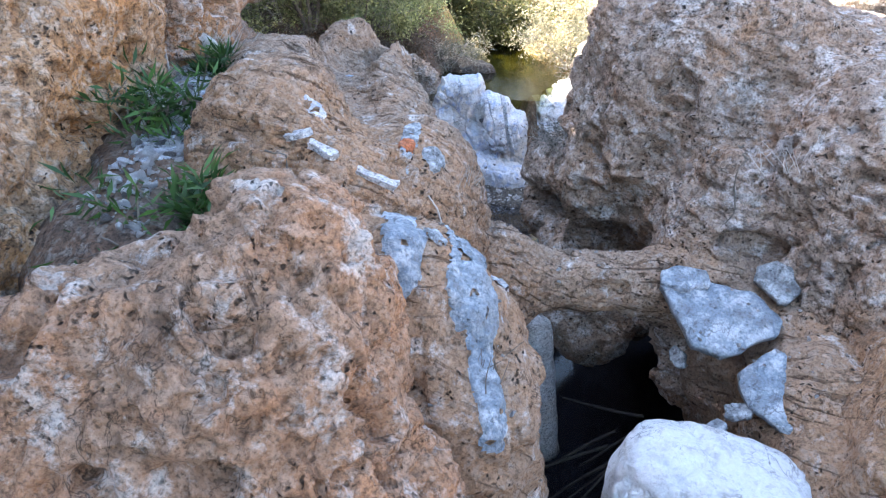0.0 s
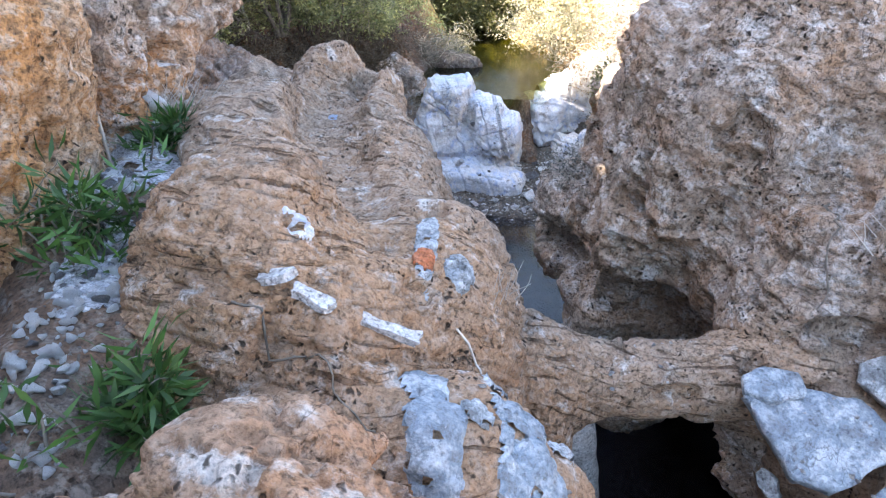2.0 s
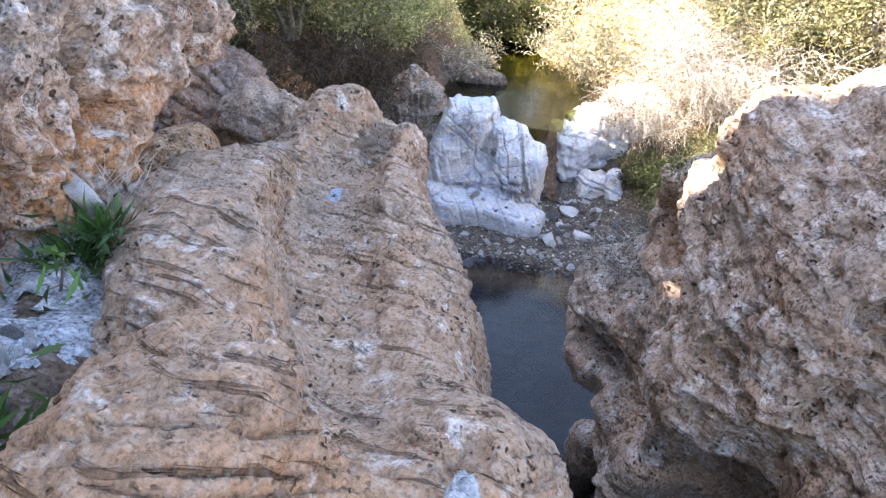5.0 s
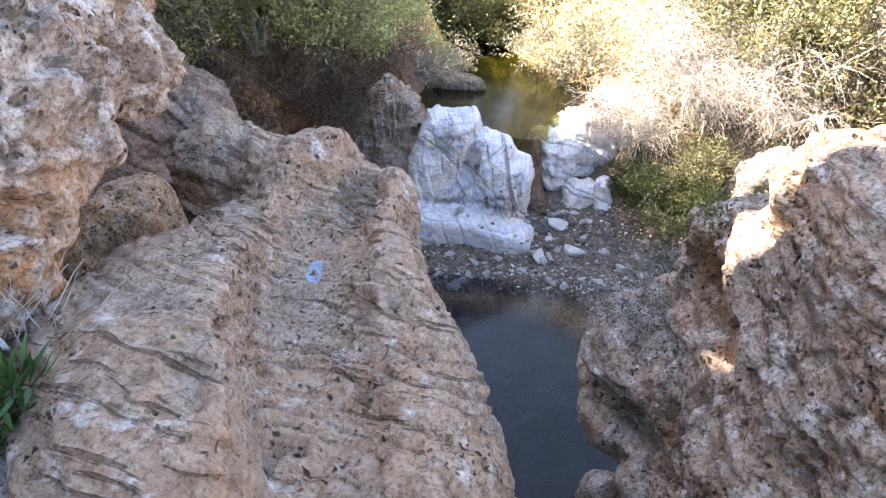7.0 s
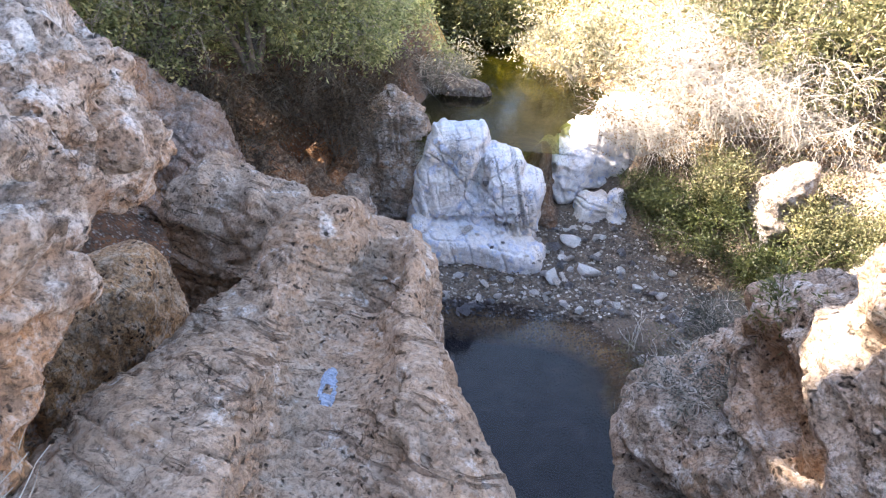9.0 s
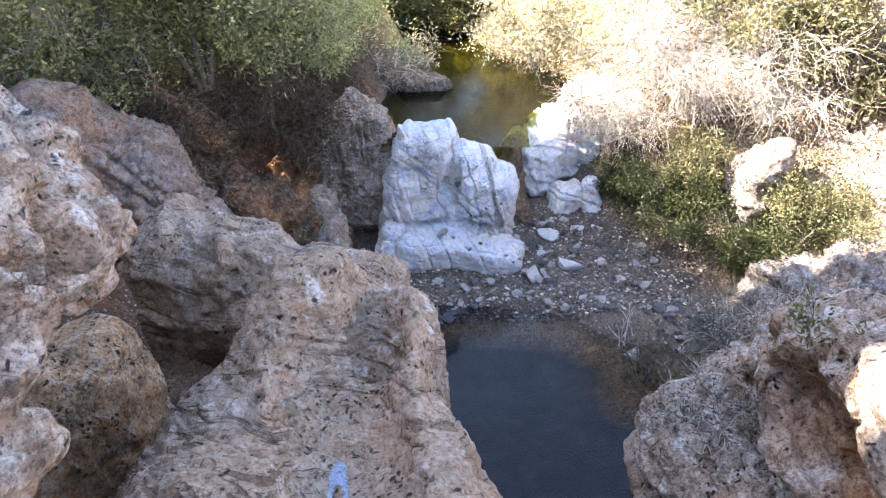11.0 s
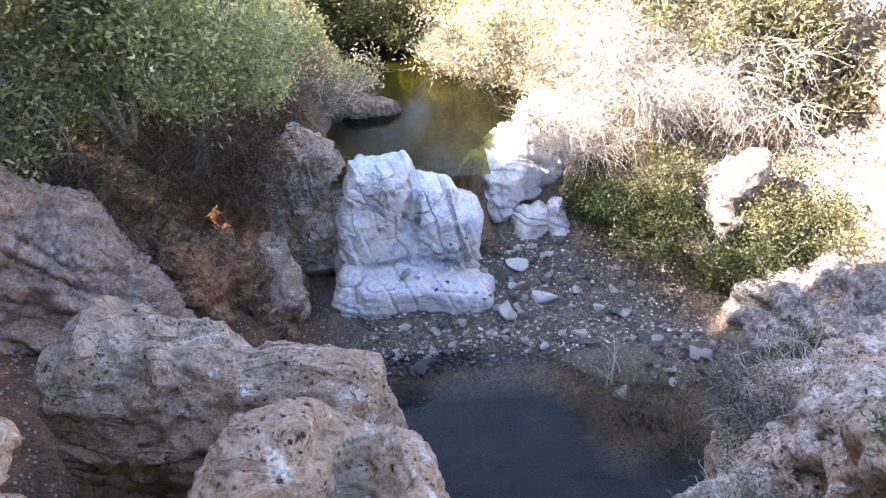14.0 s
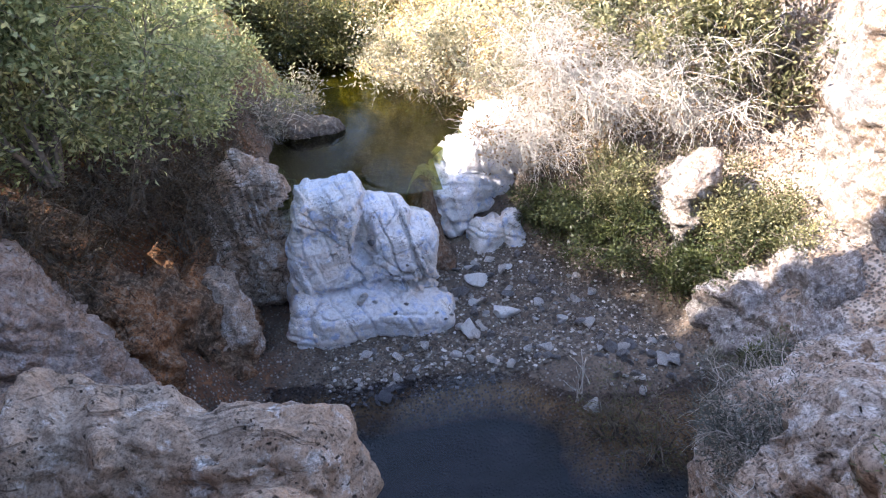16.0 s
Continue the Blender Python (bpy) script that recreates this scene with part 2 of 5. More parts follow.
def stone(name, warm, mid, pale, crust, warm_at=0.5, crust_at=0.6, rough=0.9, pores=0.02, pore_scale=30.0, dark=(0.10, 0.075, 0.06), gritty=0.75, layers=0.0, way=(0.25, 0.55, 1.0), mottle=1.0, rust=None):
    """Weathered stone: two body colours in broad patches, pale flecks, a light crust in blotches, dark pores, hair cracks and fine bedding."""
    m, t, bsdf = shader(name)
    c = coords(t)
    broad = nodes_noise(t, c, 1.3, 6, 0.65, 0.5)
    body = blend(t, ramp(t, broad, [(warm_at - 0.13, grey(0)), (warm_at + 0.13, grey(1))]), mid, warm)
    if rust:
        axis, clean, stained, share = rust
        split = t.nodes.new("ShaderNodeSeparateXYZ")
        link(t, c, split.inputs[0])
        wave = t.nodes.new("ShaderNodeMath")
        wave.operation = "MULTIPLY_ADD"
        link(t, nodes_noise(t, c, 1.7, 5, 0.65, 0.4), wave.inputs[0])
        wave.inputs[1].default_value = 0.9
        link(t, split.outputs[axis], wave.inputs[2])
        reach = t.nodes.new("ShaderNodeMapRange")
        reach.inputs["From Min"].default_value, reach.inputs["From Max"].default_value, reach.inputs["To Max"].default_value = clean + 0.45, stained + 0.45, share
        link(t, wave.outputs[0], reach.inputs["Value"])
        body = blend(t, reach.outputs[0], body, (0.56, 0.28, 0.12))
    fine = nodes_noise(t, c, 19.0, 8, 0.62, 0.0)
    body = blend(t, ramp(t, fine, [(0.51, grey(0)), (0.58, grey(0.7 * mottle))]), body, pale)
    body = blend(t, ramp(t, fine, [(0.39, grey(0.5 * mottle)), (0.44, grey(0))]), body, dark)
    stain = nodes_noise(t, c, 3.3, 8, 0.62, 0.2)
    body = blend(t, ramp(t, stain, [(0.34, grey(0.65 * mottle)), (0.44, grey(0))]), body, dark)
    patch = nodes_noise(t, c, 6.0, 11, 0.72, 0.15)
    body = blend(t, ramp(t, patch, [(crust_at - 0.04, grey(0)), (crust_at + 0.06, grey(0.85))]), body, crust)
    # Grit darkens its own hollows, since bump alone shades little here.
    grit = nodes_noise(t, c, 60.0, 6, 0.72)
    body = blend(t, gritty, body, ramp(t, grit, [(0.36, grey(0.15)), (0.47, grey(0.82)), (0.60, grey(1.2))]), "MULTIPLY")
    nz = t.nodes.new("ShaderNodeTexNoise")
    nz.inputs["Scale"].default_value = 16.0
    link(t, c, nz.inputs["Vector"])
    wob = t.nodes.new("ShaderNodeVectorMath")
    wob.operation = "MULTIPLY_ADD"
    link(t, nz.outputs["Color"], wob.inputs[0])
    wob.inputs[1].default_value = (0.10, 0.10, 0.10)
    link(t, c, wob.inputs[2])
    holes = []
    for scale, rim, share, seed_at in ((pore_scale, 0.36, 0.48, 4.0), (pore_scale * 0.55, 0.25, 0.45, 2.1)):
        vor = t.nodes.new("ShaderNodeTexVoronoi")
        vor.inputs["Scale"].default_value = scale
        link(t, wob.outputs[0], vor.inputs["Vector"])
        pick = t.nodes.new("ShaderNodeSeparateColor")
        link(t, vor.outputs["Color"], pick.inputs[0])
        some = ramp(t, pick.outputs[0], [(share - 0.03, grey(1)), (share + 0.03, grey(0))])
        area = ramp(t, nodes_noise(t, c, seed_at, 5, 0.65), [(0.43, grey(1)), (0.53, grey(0.03))])
        dot = ramp(t, vor.outputs["Distance"], [(rim * 0.55, grey(1)), (rim, grey(0))])
        one = blend(t, 1.0, blend(t, 1.0, dot, some, "MULTIPLY"), area, "MULTIPLY")
        holes.append(one)
    hole = blend(t, 1.0, holes[0], holes[1], "LIGHTEN")
    lines = []
    for scale, width in ((2.6, 0.007), (6.5, 0.009)):
        vein = nodes_noise(t, c, scale, 5, 0.55, 0.6)
        lines.append(ramp(t, vein, [(0.5 - width, grey(0)), (0.5, grey(1)), (0.5 + width, grey(0))]))
    crack = blend(t, ramp(t, nodes_noise(t, c, 1.9, 4, 0.6), [(0.45, grey(0)), (0.6, grey(1))]), grey(0), blend(t, 1.0, lines[0], lines[1], "LIGHTEN"))
    body = blend(t, blend(t, 1.0, crack, grey(1.0 if pores < 0.006 else 0.8), "MULTIPLY"), body, tuple(0.45 * v for v in dark))
    relief = [(stain, 0.05), (fine, 0.03), (grit, 0.008)]
    if layers:
        along = t.nodes.new("ShaderNodeVectorMath")
        along.operation = "DOT_PRODUCT"
        unit = Vector(way).normalized()
        bend = t.nodes.new("ShaderNodeVectorMath")
        bend.operation = "MULTIPLY_ADD"
        nb = t.nodes.new("ShaderNodeTexNoise")
        nb.inputs["Scale"].default_value = 1.6
        link(t, c, nb.inputs["Vector"])
        link(t, nb.outputs["Color"], bend.inputs[0])
        bend.inputs[1].default_value = (0.35, 0.35, 0.35)
        link(t, c, bend.inputs[2])
        link(t, bend.outputs[0], along.inputs[0])
        along.inputs[1].default_value = unit
        lift = t.nodes.new("ShaderNodeVectorMath")
        lift.operation = "SCALE"
        lift.inputs[0].default_value = unit * 30.0
        link(t, along.outputs["Value"], lift.inputs["Scale"])
        sheet = t.nodes.new("ShaderNodeVectorMath")
        sheet.operation = "MULTIPLY_ADD"
        link(t, c, sheet.inputs[0])
        sheet.inputs[1].default_value = (2.5, 2.5, 2.5)
        link(t, lift.outputs[0], sheet.inputs[2])
        bed = nodes_noise(t, sheet.outputs[0], 1.0, 4, 0.6)
        seam = ramp(t, bed, [(0.37, grey(0)), (0.42, grey(1))])
        gate = ramp(t, nodes_noise(t, c, 1.1, 4, 0.6), [(0.38, grey(0)), (0.50, grey(layers))])
        # Seams darkened in colour as the shade under thin ledges.
        body = blend(t, gate, body, blend(t, seam, (0.30, 0.25, 0.22), grey(1)), "MULTIPLY")
        relief.append((blend(t, gate, grey(1), seam), 0.03))
    # Pores filled near black, painting the shade inside them.
    body = blend(t, blend(t, 1.0, hole, grey(min(0.93, pores * 45)), "MULTIPLY"), body, (0.035, 0.025, 0.02))
    link(t, body, bsdf.inputs["Base Color"])
    bsdf.inputs["Roughness"].default_value = rough
    bsdf.inputs["Specular IOR Level"].default_value = 0.25
    bump(t, bsdf, relief + [(blend(t, hole, grey(1), grey(0)), pores)])
    return m


TUFA = stone("tufa", (0.45, 0.29, 0.19), (0.38, 0.29, 0.225), (0.55, 0.45, 0.37), (0.74, 0.68, 0.63), 0.50, 0.60, gritty=0.6, layers=0.7, mottle=0.55, way=(0.12, 0.62, 0.8), rust=(1, 4.7, 3.4, 0.35))
TUFA_ORANGE = stone("orange_tufa", (0.54, 0.27, 0.14), (0.46, 0.29, 0.19), (0.58, 0.40, 0.29), (0.76, 0.67, 0.60), 0.48, 0.565, gritty=0.65, mottle=0.75)
TUFA_GREY = stone("grey_tufa", (0.43, 0.275, 0.18), (0.39, 0.31, 0.255), (0.60, 0.52, 0.46), (0.68, 0.63, 0.60), 0.53, 0.55, pores=0.025, layers=0.4, way=(0.3, -0.2, 1.0), mottle=0.5)
# Blue body and patches paint skylit shade onto the white limestone.
LIME = stone("white_limestone", (0.82, 0.75, 0.69), (0.71, 0.75, 0.84), (0.87, 0.87, 0.89), (0.44, 0.53, 0.74), 0.47, 0.57, 0.75, 0.001, 40.0, (0.36, 0.30, 0.26), 0.25, mottle=0.6)
CLIFF_GREY = stone("grey_cliff_tufa", (0.52, 0.30, 0.17), (0.37, 0.30, 0.25), (0.62, 0.54, 0.47), (0.74, 0.70, 0.67), 0.60, 0.56, pores=0.025, mottle=0.9, rust=(2, 4.0, 3.65, 0.8))
CLIFF_TUFA = stone("cliff_tufa", (0.58, 0.30, 0.13), (0.45, 0.30, 0.19), (0.62, 0.48, 0.36), (0.74, 0.66, 0.58), 0.52, 0.60, pores=0.025)
STREAM_ROCK = stone("stream_rock", (0.13, 0.10, 0.08), (0.10, 0.09, 0.085), (0.22, 0.20, 0.18), (0.26, 0.25, 0.24), 0.5, 0.64)
LIME_DIRTY = stone("dirty_limestone", (0.30, 0.21, 0.15), (0.29, 0.28, 0.28), (0.50, 0.48, 0.47), (0.68, 0.67, 0.68), 0.50, 0.60, 0.85, 0.01, 30.0)
SCREE = stone("bank_rock", (0.26, 0.14, 0.08), (0.13, 0.10, 0.08), (0.30, 0.25, 0.21), (0.36, 0.33, 0.31), 0.52, 0.62)
CRAG = stone("crag_rock", (0.40, 0.25, 0.17), (0.27, 0.235, 0.225), (0.42, 0.36, 0.33), (0.50, 0.47, 0.48), 0.49, 0.60, 0.85, 0.007, 26.0, gritty=0.55, layers=0.3, way=(0.6, 0.2, 0.7))
LIME_GRIT = stone("lime_grit", (0.52, 0.51, 0.51), (0.44, 0.47, 0.53), (0.80, 0.80, 0.82), (0.26, 0.24, 0.22), 0.5, 0.56, 0.85, 0.012, 46.0, (0.20, 0.18, 0.17), 0.9)
LIME_WHITE = stone("bright_limestone", (0.86, 0.84, 0.82), (0.84, 0.84, 0.86), (0.90, 0.90, 0.90), (0.78, 0.80, 0.85), 0.5, 0.64, 0.75, 0.003, 40.0, (0.60, 0.57, 0.54), 0.12)
BANK = stone("bank_earth", (0.36, 0.16, 0.07), (0.14, 0.095, 0.065), (0.34, 0.25, 0.18), (0.42, 0.36, 0.31), 0.52, 0.62, dark=(0.05, 0.035, 0.025), layers=0.6, way=(1, 0.3, 0.45))
CEMENT = stone("cement", (0.33, 0.35, 0.37), (0.23, 0.25, 0.265), (0.46, 0.48, 0.50), (0.66, 0.69, 0.72), 0.46, 0.54, 0.6, 0.008, 34.0, (0.15, 0.15, 0.15), 0.6)
CEMENT_PALE = stone("pale_cement", (0.34, 0.39, 0.44), (0.26, 0.32, 0.39), (0.50, 0.55, 0.60), (0.72, 0.75, 0.78), 0.48, 0.56, 0.5, 0.006, 34.0, (0.22, 0.22, 0.22), 0.45)


# ---- ground ----
def ground_height(x, y):
    """The ravine: pool bed, gravel bar, upper pool bed and the two banks, plus an unseen hill added for shade."""
    left = np.interp(y, [-5, 9, 11, 12.5, 14, 15, 17, 19, 22, 40], [-1.7, -1.8, -2.5, -2.6, -2.1, -1.5, -1.5, -1.9, -4.0, -14])
    right = np.interp(y, [-5, 9, 10.5, 12.0, 13.5, 14.5, 16.5, 18, 20, 22, 40], [2.3, 2.3, 2.6, 2.5, 1.4, 0.5, 0.3, -0.4, -1.1, -1.8, -9])
    bed = np.interp(y, [1.6, 2.9, 10.8, 11.35, 11.7, 13.0, 14.0, 14.4, 16, 19, 40], [1.1, -0.8, -0.5, -0.14, 0.03, 0.22, 0.42, 0.5, 0.6, 1.25, 1.38])
    slope = smooth(0.1, 1.3, x) * smooth(9.2, 10.4, y) * (1 - smooth(11.0, 12.0, y))
    bed = bed + slope * 0.40
    out_l, out_r = np.maximum(left - x, 0), np.maximum(x - right, 0)
    rise_l = np.interp(out_l, [0, 0.4, 1.2, 2.5, 5, 12, 60, 3000], [0, 0.5, 1.7, 2.6, 4.2, 7.5, 18, 120])
    rise_r = np.interp(out_r, [0, 0.5, 1.5, 3.0, 6, 12, 60, 3000], [0, 0.35, 1.1, 2.2, 4.2, 7.5, 18, 120])
    # Unseen hill added to block the sun; its notch lets one streak through.
    shade_crest = 9.2 - 3.2 * np.exp(-((y - 5.75) / 0.30) ** 2)
    shade_hill = shade_crest * smooth(2.6, 4.6, out_l) * (1 - smooth(10.2, 11.8, y))
    return bed + rise_l + rise_r + shade_hill


gx = np.concatenate([[-3000, -600, -150, -60, -30, -18, -12, -9, -7.5], np.arange(-6.5, 6.5, 0.06), [7, 8, 9.5, 12, 18, 30, 60, 150, 600, 3000]])
gy = np.concatenate([[-3000, -600, -150, -60, -25, -12, -7, -4, -2], np.arange(0, 5, 0.25), np.arange(5, 6.5, 0.1), np.arange(6.5, 9, 0.25), np.arange(9, 21, 0.05), np.arange(21, 26, 0.25), [28, 32, 40, 60, 150, 600, 3000]])
X, Y = np.meshgrid(gx, gy, indexing="ij")
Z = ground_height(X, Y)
P = np.stack([X.ravel(), Y.ravel(), 0 * X.ravel()], 1)
near = (np.abs(X) < 40) & (np.abs(Y) < 60)
off = np.maximum(0, np.maximum(np.abs(X - 0.3) - 1.6, 0))
Z = Z + np.where(near, fbm(P, 0.9, 60, 3).reshape(X.shape) * (0.07 + 0.20 * np.clip(off, 0, 1)) + fbm(P, 0.13, 64, 3).reshape(X.shape) * 0.035, 0)
idx = np.arange(X.size).reshape(X.shape)
gq = np.stack([idx[:-1, :-1].ravel(), idx[1:, :-1].ravel(), idx[1:, 1:].ravel(), idx[:-1, 1:].ravel()], 1)
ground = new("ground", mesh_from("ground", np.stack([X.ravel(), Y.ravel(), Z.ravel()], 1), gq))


def soil_material():
    m, t, bsdf = shader("gravel_and_soil")
    c = coords(t)
    body = ramp(t, nodes_noise(t, c, 2.2, 6, 0.65, 0.4), [(0.3, (0.085, 0.062, 0.046)), (0.5, (0.15, 0.112, 0.085)), (0.7, (0.24, 0.18, 0.135))])
    axes = t.nodes.new("ShaderNodeSeparateXYZ")
    link(t, c, axes.inputs[0])
    bank = t.nodes.new("ShaderNodeMath")
    bank.operation = "MULTIPLY_ADD"
    link(t, nodes_noise(t, c, 1.5, 5, 0.6), bank.inputs[0])
    bank.inputs[1].default_value = 1.6
    link(t, axes.outputs[0], bank.inputs[2])
    red = ramp(t, nodes_noise(t, c, 4.0, 8, 0.7, 0.8), [(0.38, (0.045, 0.026, 0.016)), (0.56, (0.14, 0.06, 0.028)), (0.70, (0.34, 0.16, 0.07))])
    near_bank = t.nodes.new("ShaderNodeMapRange")
    near_bank.inputs["From Min"].default_value, near_bank.inputs["From Max"].default_value = -1.1, -1.7
    link(t, bank.outputs[0], near_bank.inputs["Value"])
    body = blend(t, near_bank.outputs[0], body, red)
    dry = t.nodes.new("ShaderNodeMapRange")
    dry.inputs["From Min"].default_value, dry.inputs["From Max"].default_value = 3.4, 4.3
    link(t, bank.outputs[0], dry.inputs["Value"])
    body = blend(t, dry.outputs[0], body, ramp(t, nodes_noise(t, c, 5.0, 8, 0.7, 0.6), [(0.35, (0.22, 0.13, 0.08)), (0.5, (0.46, 0.36, 0.28)), (0.65, (0.64, 0.57, 0.50))]))
    # Deep bed goes slate-black: light lost in the water is put into its colour.
    deep_mask = t.nodes.new("ShaderNodeMapRange")
    deep_mask.inputs["From Min"].default_value, deep_mask.inputs["From Max"].default_value = -0.14, -0.30
    link(t, axes.outputs[2], deep_mask.inputs["Value"])
    deep_tone = ramp(t, nodes_noise(t, c, 3.0, 7, 0.7, 0.5), [(0.35, (0.006, 0.008, 0.014)), (0.6, (0.016, 0.019, 0.028)), (0.75, (0.04, 0.042, 0.048))])
    # Brown shallows, brightened to paint in the warm bank's reflection as well.
    wet = t.nodes.new("ShaderNodeMapRange")
    wet.inputs["From Min"].default_value, wet.inputs["From Max"].default_value = -0.03, -0.09
    link(t, axes.outputs[2], wet.inputs["Value"])
    body = blend(t, wet.outputs[0], body, ramp(t, nodes_noise(t, c, 5.0, 7, 0.7, 0.5), [(0.35, (0.18, 0.11, 0.055)), (0.65, (0.40, 0.26, 0.13))]))
    gold = t.nodes.new("ShaderNodeMapRange")
    gold.inputs["From Min"].default_value, gold.inputs["From Max"].default_value = 16.6, 18.4
    link(t, axes.outputs[1], gold.inputs["Value"])
    body = blend(t, gold.outputs[0], body, ramp(t, nodes_noise(t, c, 2.0, 6, 0.65, 0.6), [(0.35, (0.12, 0.09, 0.03)), (0.5, (0.50, 0.32, 0.10)), (0.65, (0.62, 0.46, 0.20))]))
    vor = t.nodes.new("ShaderNodeTexVoronoi")
    vor.inputs["Scale"].default_value = 30.0
    link(t, c, vor.inputs["Vector"])
    stonec = ramp(t, vor.outputs["Color"], [(0.2, (0.05, 0.042, 0.036)), (0.6, (0.13, 0.11, 0.095)), (0.9, (0.40, 0.37, 0.34))])
    mask = ramp(t, vor.outputs["Distance"], [(0.35, grey(0.75)), (0.55, grey(0))])
    body = blend(t, mask, body, stonec)
    body = blend(t, deep_mask.outputs[0], body, deep_tone)
    link(t, body, bsdf.inputs["Base Color"])
    bsdf.inputs["Roughness"].default_value = 0.85
    bump(t, bsdf, [(mask, 0.02), (nodes_noise(t, c, 45, 5, 0.6), 0.008)])
    return m


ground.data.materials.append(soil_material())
tagged(ground, "dark wet gravel bar and brown soil ravine bed", "ground", kind="structure")


# ---- water ----
def water_material(name, tint, rough):
    m, t, bsdf = shader(name)
    t.nodes.remove(bsdf)
    out = t.nodes["Material Output"]
    c = coords(t)
    tr = t.nodes.new("ShaderNodeBsdfTransparent")
    tr.inputs["Color"].default_value = (*tint, 1)
    gl = t.nodes.new("ShaderNodeBsdfGlossy")
    gl.inputs["Roughness"].default_value = rough
    fr = t.nodes.new("ShaderNodeFresnel")
    fr.inputs["IOR"].default_value = 1.33
    mix = t.nodes.new("ShaderNodeMixShader")
    b = t.nodes.new("ShaderNodeBump")
    b.inputs["Distance"].default_value = 0.006
    link(t, nodes_noise(t, c, 7.0, 3, 0.5), b.inputs["Height"])
    link(t, b.outputs["Normal"], gl.inputs["Normal"])
    link(t, b.outputs["Normal"], fr.inputs["Normal"])
    link(t, fr.outputs[0], mix.inputs["Fac"])
    link(t, tr.outputs[0], mix.inputs[1])
    link(t, gl.outputs[0], mix.inputs[2])
    link(t, mix.outputs[0], out.inputs["Surface"])
    return m


def water_sheet(name, x0, x1, y0, y1, z, material, bay=0.0):
    xs, ys = np.linspace(x0, x1, 24), np.linspace(y0, y1, 48)
    A, B = np.meshgrid(xs, ys, indexing="ij")
    A = A + (A - x0) / (x1 - x0) * bay * smooth(14.7, 15.5, B)
    i = np.arange(A.size).reshape(A.shape)
    f = np.stack([i[:-1, :-1].ravel(), i[1:, :-1].ravel(), i[1:, 1:].ravel(), i[:-1, 1:].ravel()], 1)
    ob = new(name, mesh_from(name, np.stack([A.ravel(), B.ravel(), np.full(A.size, z)], 1), f))
    ob.data.materials.append(material)
    return ob


tagged(water_sheet("water", -3.2, 3.4, 2.2, 12.8, 0.0, water_material("pool_water", (0.66, 0.66, 0.70), 0.02)),
       "still dark slate-blue pool water between the rocks", "water", kind="structure")
tagged(water_sheet("water", -9.0, 0.12, 13.5, 30.0, 1.44, water_material("stream_water", (0.30, 0.34, 0.12), 0.03), 1.3),
       "calm olive-green stream water behind the white rock", "water", kind="structure")

# ---- large rocks ----
ridge = rock("rock_ridge", [
    (-0.66, 3.62, 2.60, 0.44, 0.66, 1.17, 0), (-0.06, 3.95, 2.40, 0.46, 0.72, 0.98, 0), (-0.32, 3.28, 2.80, 0.44, 0.36, 0.66, 0), (-1.22, 5.12, 2.42, 0.64, 0.88, 1.20, 0), (-1.02, 4.55, 2.42, 0.44, 0.6, 1.22, 0), (-1.56, 5.42, 2.62, 0.33, 0.45, 0.68, 0),
    (-0.46, 5.0, 2.30, 0.46, 1.0, 1.0, 10), (-1.34, 6.0, 2.38, 0.56, 0.95, 1.02, 6), (-0.76, 5.9, 2.30, 0.37, 0.95, 1.12, 15),
    (-1.14, 6.62, 2.30, 0.44, 0.46, 1.22, 0), (-1.14, 6.86, 2.50, 0.42, 0.36, 1.00, 0), (-1.42, 6.80, 2.6, 0.22, 0.30, 0.84, 0), (-1.32, 7.05, 2.3, 0.36, 0.30, 1.0, 0), (-0.90, 5.3, 0.9, 0.70, 1.9, 1.9, 8)], TUFA, 0.026,
    cuts=[(-1.00, 5.95, 3.54, 0.22, 0.80, 0.34, 12), (-0.99, 6.75, 3.52, 0.13, 0.36, 0.40, 6), (-0.58, 4.70, 3.60, 0.24, 0.95, 0.40, 24)],
    k=0.16, power=2.7, lumps=0.05, rugged=0.022, grain=0.012, pits=0.020, pit_size=0.07, strata=0.02, strata_size=0.16, strata_dip=(0.25, 0.55, 1.0), ledges=0.017, ledge_size=0.045, ledge_dip=(0.12, 0.62, 0.8),
    dents=[(-0.35, 3.39, 3.50, 0.048, 0.14), (-0.70, 5.45, 3.42, 0.09, 0.09)], near=lambda c, n: (c[:, 2] > 2.3) & (n[:, 1] < 0.75) & (n[:, 2] > -0.3), seed=3)
tagged(ridge, "long tan and grey tufa ridge with layered ledges", "rock")

near_rock = rock("boulder", [
    (-0.38, 2.0, 2.50, 0.70, 0.52, 0.92, 0), (-0.02, 2.10, 2.30, 0.42, 0.42, 0.92, 0), (-0.03, 2.34, 3.0, 0.27, 0.24, 0.55, 0),
    (-0.95, 1.7, 2.2, 0.7, 0.7, 0.85, 0), (0.36, 1.92, 1.7, 0.42, 0.55, 0.92, 0)], TUFA_ORANGE, 0.022, near=lambda c, n: (c[:, 2] > 2.2) & (n[:, 1] < 0.7) & (n[:, 0] > -0.8),
    k=0.25, power=2.6, lumps=0.06, rugged=0.055, grain=0.03, pits=0.04, pit_size=0.075, seed=9)
tagged(near_rock, "rust-orange porous tufa boulder with pale crust on top", "rock")

shelf = rock("rock_shelf", [(0.05, 3.05, 2.2, 0.70, 0.50, 0.95, 0), (0.48, 2.95, 1.75, 0.42, 0.5, 1.0, 0), (-0.4, 3.0, 2.1, 0.6, 0.5, 1.05, 0)],
             TUFA, 0.018, k=0.2, lumps=0.05, rugged=0.05, grain=0.025, pits=0.02, seed=13)
tagged(shelf, "brown tufa shelf below the ridge patched with cement", "rock")

